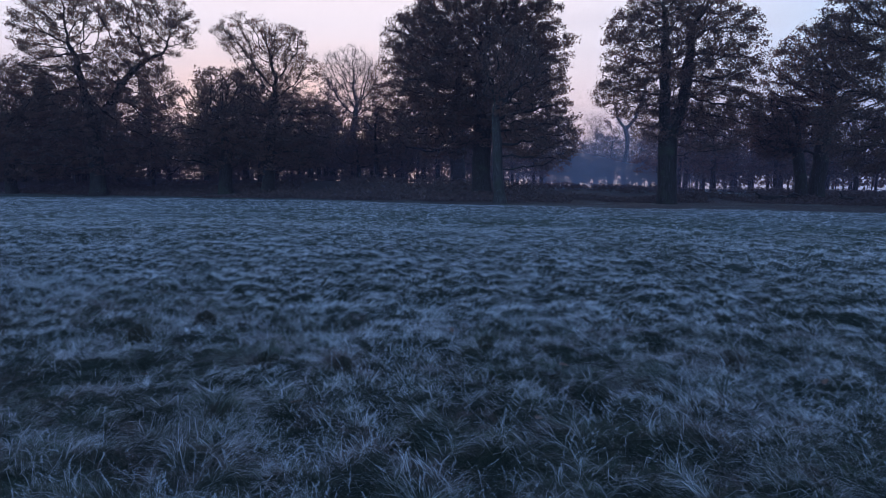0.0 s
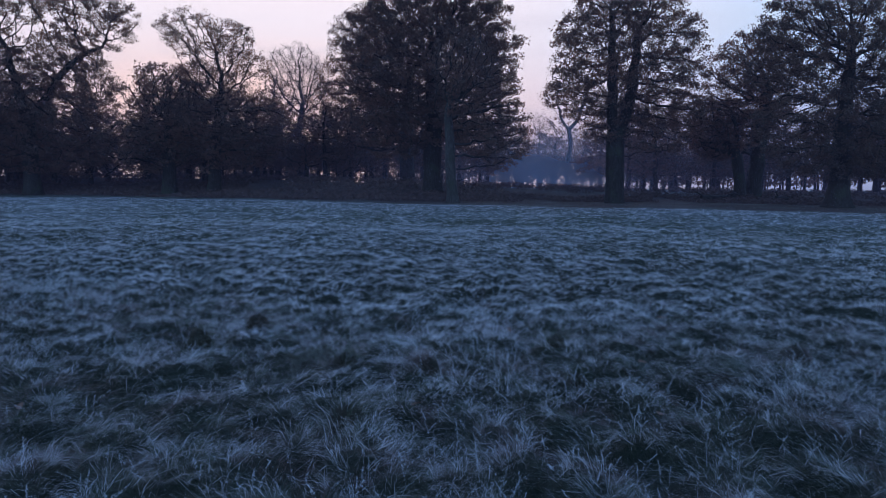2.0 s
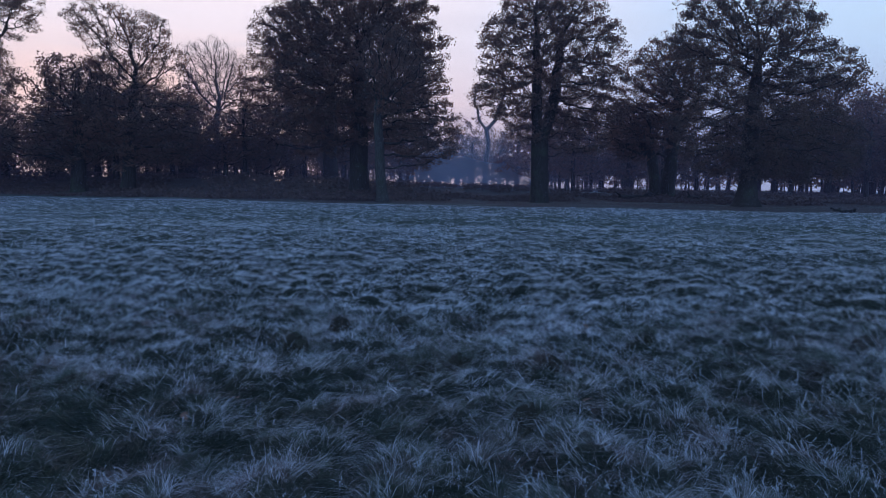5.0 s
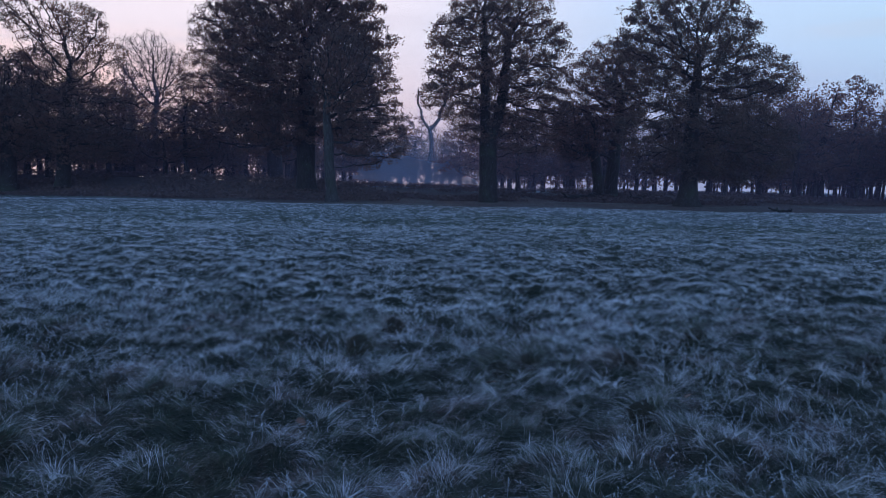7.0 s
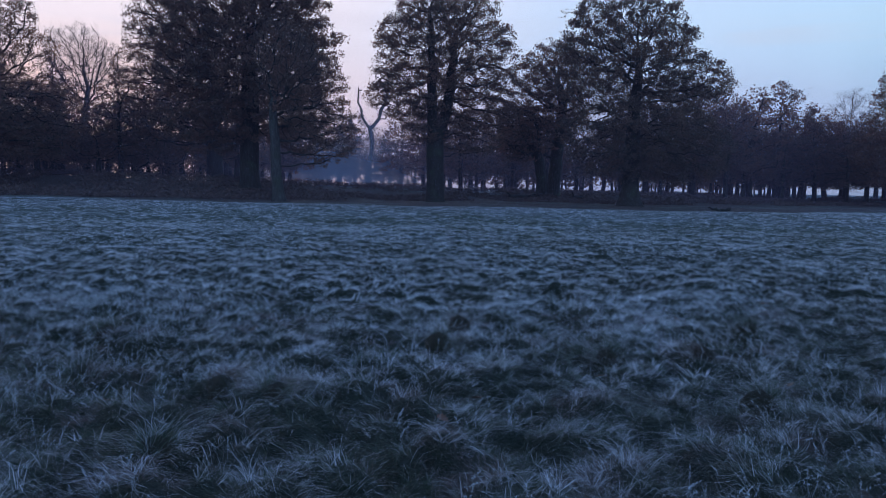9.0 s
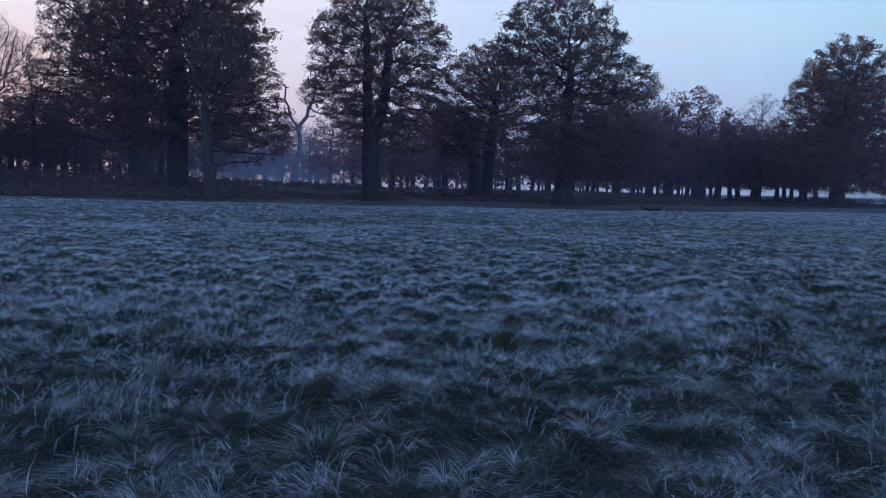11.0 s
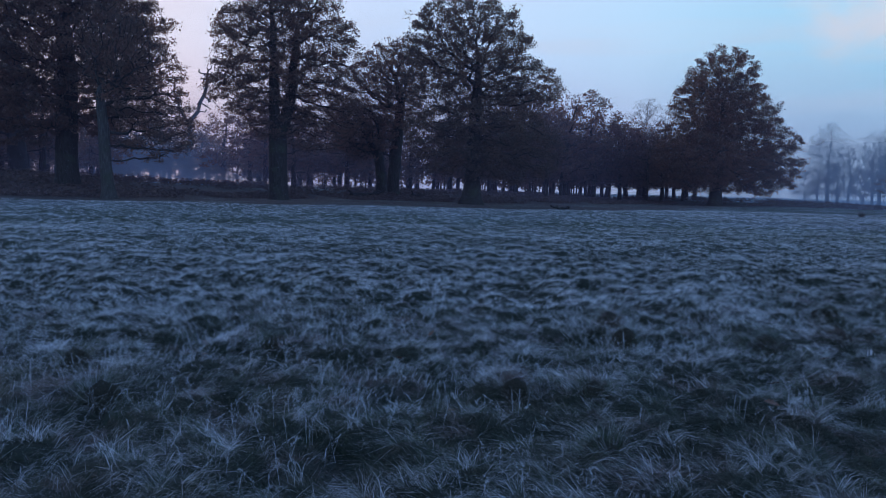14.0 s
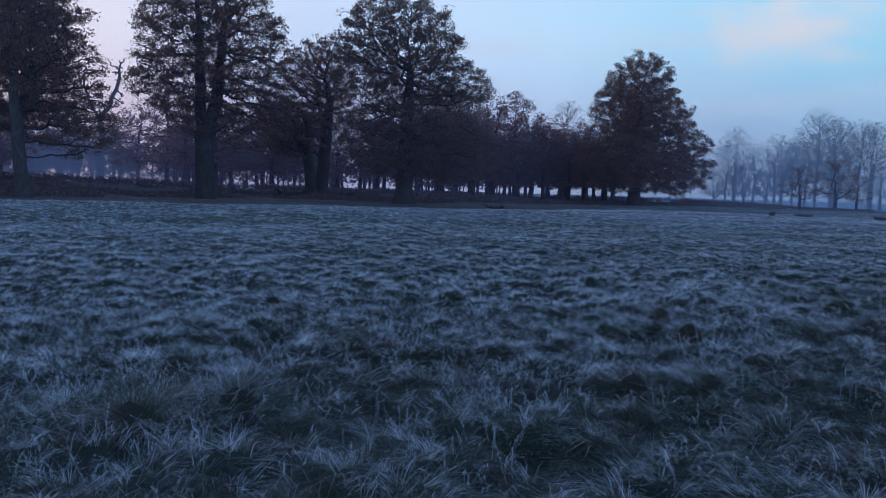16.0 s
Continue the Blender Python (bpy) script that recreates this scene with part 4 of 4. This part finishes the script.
def oak_leaf(size):
    """A flat lobed dead leaf with a stalk, a little curled."""
    n_e = 15
    f = np.linspace(0, 1, n_e)
    half = 0.30 * np.sin(np.pi * f ** 0.8) ** 0.7 * (0.72 + 0.28 * np.cos(f * 2 * np.pi * 4)) + 0.012
    y = (f - 0.5)
    v = np.concatenate([np.stack([-half, y, 0.10 * (half / 0.3) ** 2], 1), np.stack([0 * f, y, 0 * f], 1), np.stack([half, y, 0.14 * (half / 0.3) ** 2], 1)]) * size
    q = [[k8 + o8, k8 + 1 + o8, k8 + 1 + n_e + o8, k8 + n_e + o8] for o8 in (0, n_e) for k8 in range(n_e - 1)]
    return mesh_from("oak_leaf", v, np.array(q)[:, ::-1], DEAD_LEAF)


leaf_mesh = oak_leaf(0.105)
drop = np.random.default_rng(91)
for x, y in ((1.0, 5.75), (0.62, 4.4), (2.9, 5.3), (-0.95, 4.6), (-2.2, 5.2), (-3.3, 5.05), (-5.1, 7.4), (-3.6, 4.9), (-5.6, 6.0), (-6.5, 8.2), (0.1, 7.1), (-4.4, 7.9), (1.9, 7.6), (-6.1, 9.4)):
    ob = new("oak_leaf", leaf_mesh)
    ob.matrix_basis = pose(x, y, float(height(x, y)) + 0.085, drop.uniform(-25, 25), drop.uniform(-25, 25), drop.uniform(0, 360))
    tagged(ob, "dead reddish-brown oak leaf caught in the grass", "leaf", "fallen oak leaves")

# ---- rimed seed heads and weeds among the near grass ----
def sprigs(rng, x, y, tall, bits, size):
    """Thin leaning stems set with small rimed flecks along their upper part."""
    n_p = len(x)
    z = height(x, y)
    a = rng.random(n_p) * 2 * np.pi
    lean = 0.25 + 0.55 * rng.random(n_p)
    h = tall * (0.6 + 0.7 * rng.random(n_p))
    own = np.repeat(np.arange(n_p), bits)
    f = 0.45 + 0.6 * rng.random(len(own))
    wob = 0.06 * h[own] * (1.1 - f)
    c = np.stack([x[own] + np.cos(a)[own] * h[own] * lean[own] * f ** 1.6, y[own] + np.sin(a)[own] * h[own] * lean[own] * f ** 1.6, z[own] + h[own] * f * (1 - 0.3 * lean[own] * f)], 1)
    c += rng.normal(size=c.shape) * wob[:, None]
    u = rng.normal(size=c.shape)
    u /= np.linalg.norm(u, axis=1)[:, None]
    w = np.cross(u, rng.normal(size=c.shape))
    w /= np.linalg.norm(w, axis=1)[:, None] + 1e-9
    s8 = (size * (0.5 + rng.random(len(own))))[:, None]
    v = np.stack([c - u * s8, c + w * s8 * 0.5, c + u * s8], 1).reshape(-1, 3)
    fl = (np.arange(len(own)) * 3)[:, None] + np.array([[0, 1, 2]])
    root = np.stack([x, y, z], 1)
    top = np.stack([x + np.cos(a) * h * lean, y + np.sin(a) * h * lean, z + h * (1 - 0.3 * lean)], 1)
    sd = np.stack([-np.sin(a), np.cos(a), 0 * a], 1) * 0.0007
    vs = np.stack([root - sd, root + sd, top], 1).reshape(-1, 3)
    fs = (np.arange(n_p) * 3)[:, None] + np.array([[0, 1, 2]])
    return stack((v, fl), (vs, fs))


x, y = sown(rng, 60, -18, 14, 0, 18, 2.4, 9.0)
wet = vnoise(x / 1.1, y / 1.1, 61) + 0.5 * vnoise(x / 0.35, y / 0.35, 62)
near = wet > 0.70
x2, y2 = sown(rng, 20, -26, 26, 0, 30, 9.0, 17)
wet2 = vnoise(x2 / 1.1, y2 / 1.1, 61) + 0.5 * vnoise(x2 / 0.35, y2 / 0.35, 62)
far = wet2 > 0.72
heads = stack(sprigs(rng, x[near], y[near], 0.17, 30, 0.0050), sprigs(rng, x2[far], y2[far], 0.20, 10, 0.0085))
seed_heads = new("seed_heads", mesh_from("seed_heads", *heads, RIME, smooth=False))
tagged(seed_heads, "grass seed heads and weeds white with rime", "grass", kind="stuff")

# ---- clumps of rush out on the open field ----
def rush_clump(x, y, tall, wide, n_r, seed):
    rng = np.random.default_rng(seed)
    a = rng.random(n_r) * 2 * np.pi
    rr = wide * np.sqrt(rng.random(n_r))
    v, f, al = blades(rng, np.cos(a) * rr + x, np.sin(a) * rr + y, tall * (0.5 + 0.6 * rng.random(n_r)), 0.15 + 0.5 * rng.random(n_r), a, np.full(n_r, 0.012), 2)
    ob = new("rush_clump", mesh_from("rush_clump", v - np.array([x, y, 0]), f, GRASS, {"along": al, "rime": np.full(len(v), 0.0)}))
    ob.location = (x, y, 0)
    return tagged(ob, "dark clump of rushes standing above the frosted grass", "rushes", "rush clumps on the field")


rush_clump(65.9, 33.6, 0.75, 0.22, 260, 81)
rush_clump(68.6, 31.5, 0.45, 0.8, 700, 82)
rush_clump(66.4, 23.4, 0.5, 0.9, 800, 83)

# ---- tinted sheets for mist and haze, before and beyond the oaks ----
def mist(radius, a0, a1, top, thick, right, mat=MIST, power=1.3):
    """A standing sheet on an arc that paints mist or haze, thinning upwards and at its ends; radius may be pairs of
    (degrees, metres).
    """
    na, nz = 90, 14
    a, f = np.meshgrid(np.radians(np.linspace(a0, a1, na)), np.linspace(0, 1, nz))
    rad2 = np.interp(np.degrees(a), *zip(*radius)) if isinstance(radius, list) else radius
    x, y = -4 + rad2 * np.sin(a), 1 + rad2 * np.cos(a)
    z = -0.3 + top * f
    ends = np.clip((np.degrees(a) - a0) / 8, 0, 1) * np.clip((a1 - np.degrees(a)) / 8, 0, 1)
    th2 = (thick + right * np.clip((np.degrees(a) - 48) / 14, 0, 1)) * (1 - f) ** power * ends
    v = np.stack([x.ravel(), y.ravel(), z.ravel()], 1)
    i, j = np.meshgrid(np.arange(nz - 1), np.arange(na - 1), indexing="ij")
    q = np.stack([i * na + j, i * na + j + 1, (i + 1) * na + j + 1, (i + 1) * na + j], -1).reshape(-1, 4)
    ob = new("mist_haze_sheet", mesh_from("mist_haze_sheet", v, q, mat, {"thick": th2.ravel()}))
    return tagged(ob, "thin tinted sheet standing in for mist and haze", "mist", kind="stuff")


# added sheets that paint thin haze before the oaks, behind them and within the wood
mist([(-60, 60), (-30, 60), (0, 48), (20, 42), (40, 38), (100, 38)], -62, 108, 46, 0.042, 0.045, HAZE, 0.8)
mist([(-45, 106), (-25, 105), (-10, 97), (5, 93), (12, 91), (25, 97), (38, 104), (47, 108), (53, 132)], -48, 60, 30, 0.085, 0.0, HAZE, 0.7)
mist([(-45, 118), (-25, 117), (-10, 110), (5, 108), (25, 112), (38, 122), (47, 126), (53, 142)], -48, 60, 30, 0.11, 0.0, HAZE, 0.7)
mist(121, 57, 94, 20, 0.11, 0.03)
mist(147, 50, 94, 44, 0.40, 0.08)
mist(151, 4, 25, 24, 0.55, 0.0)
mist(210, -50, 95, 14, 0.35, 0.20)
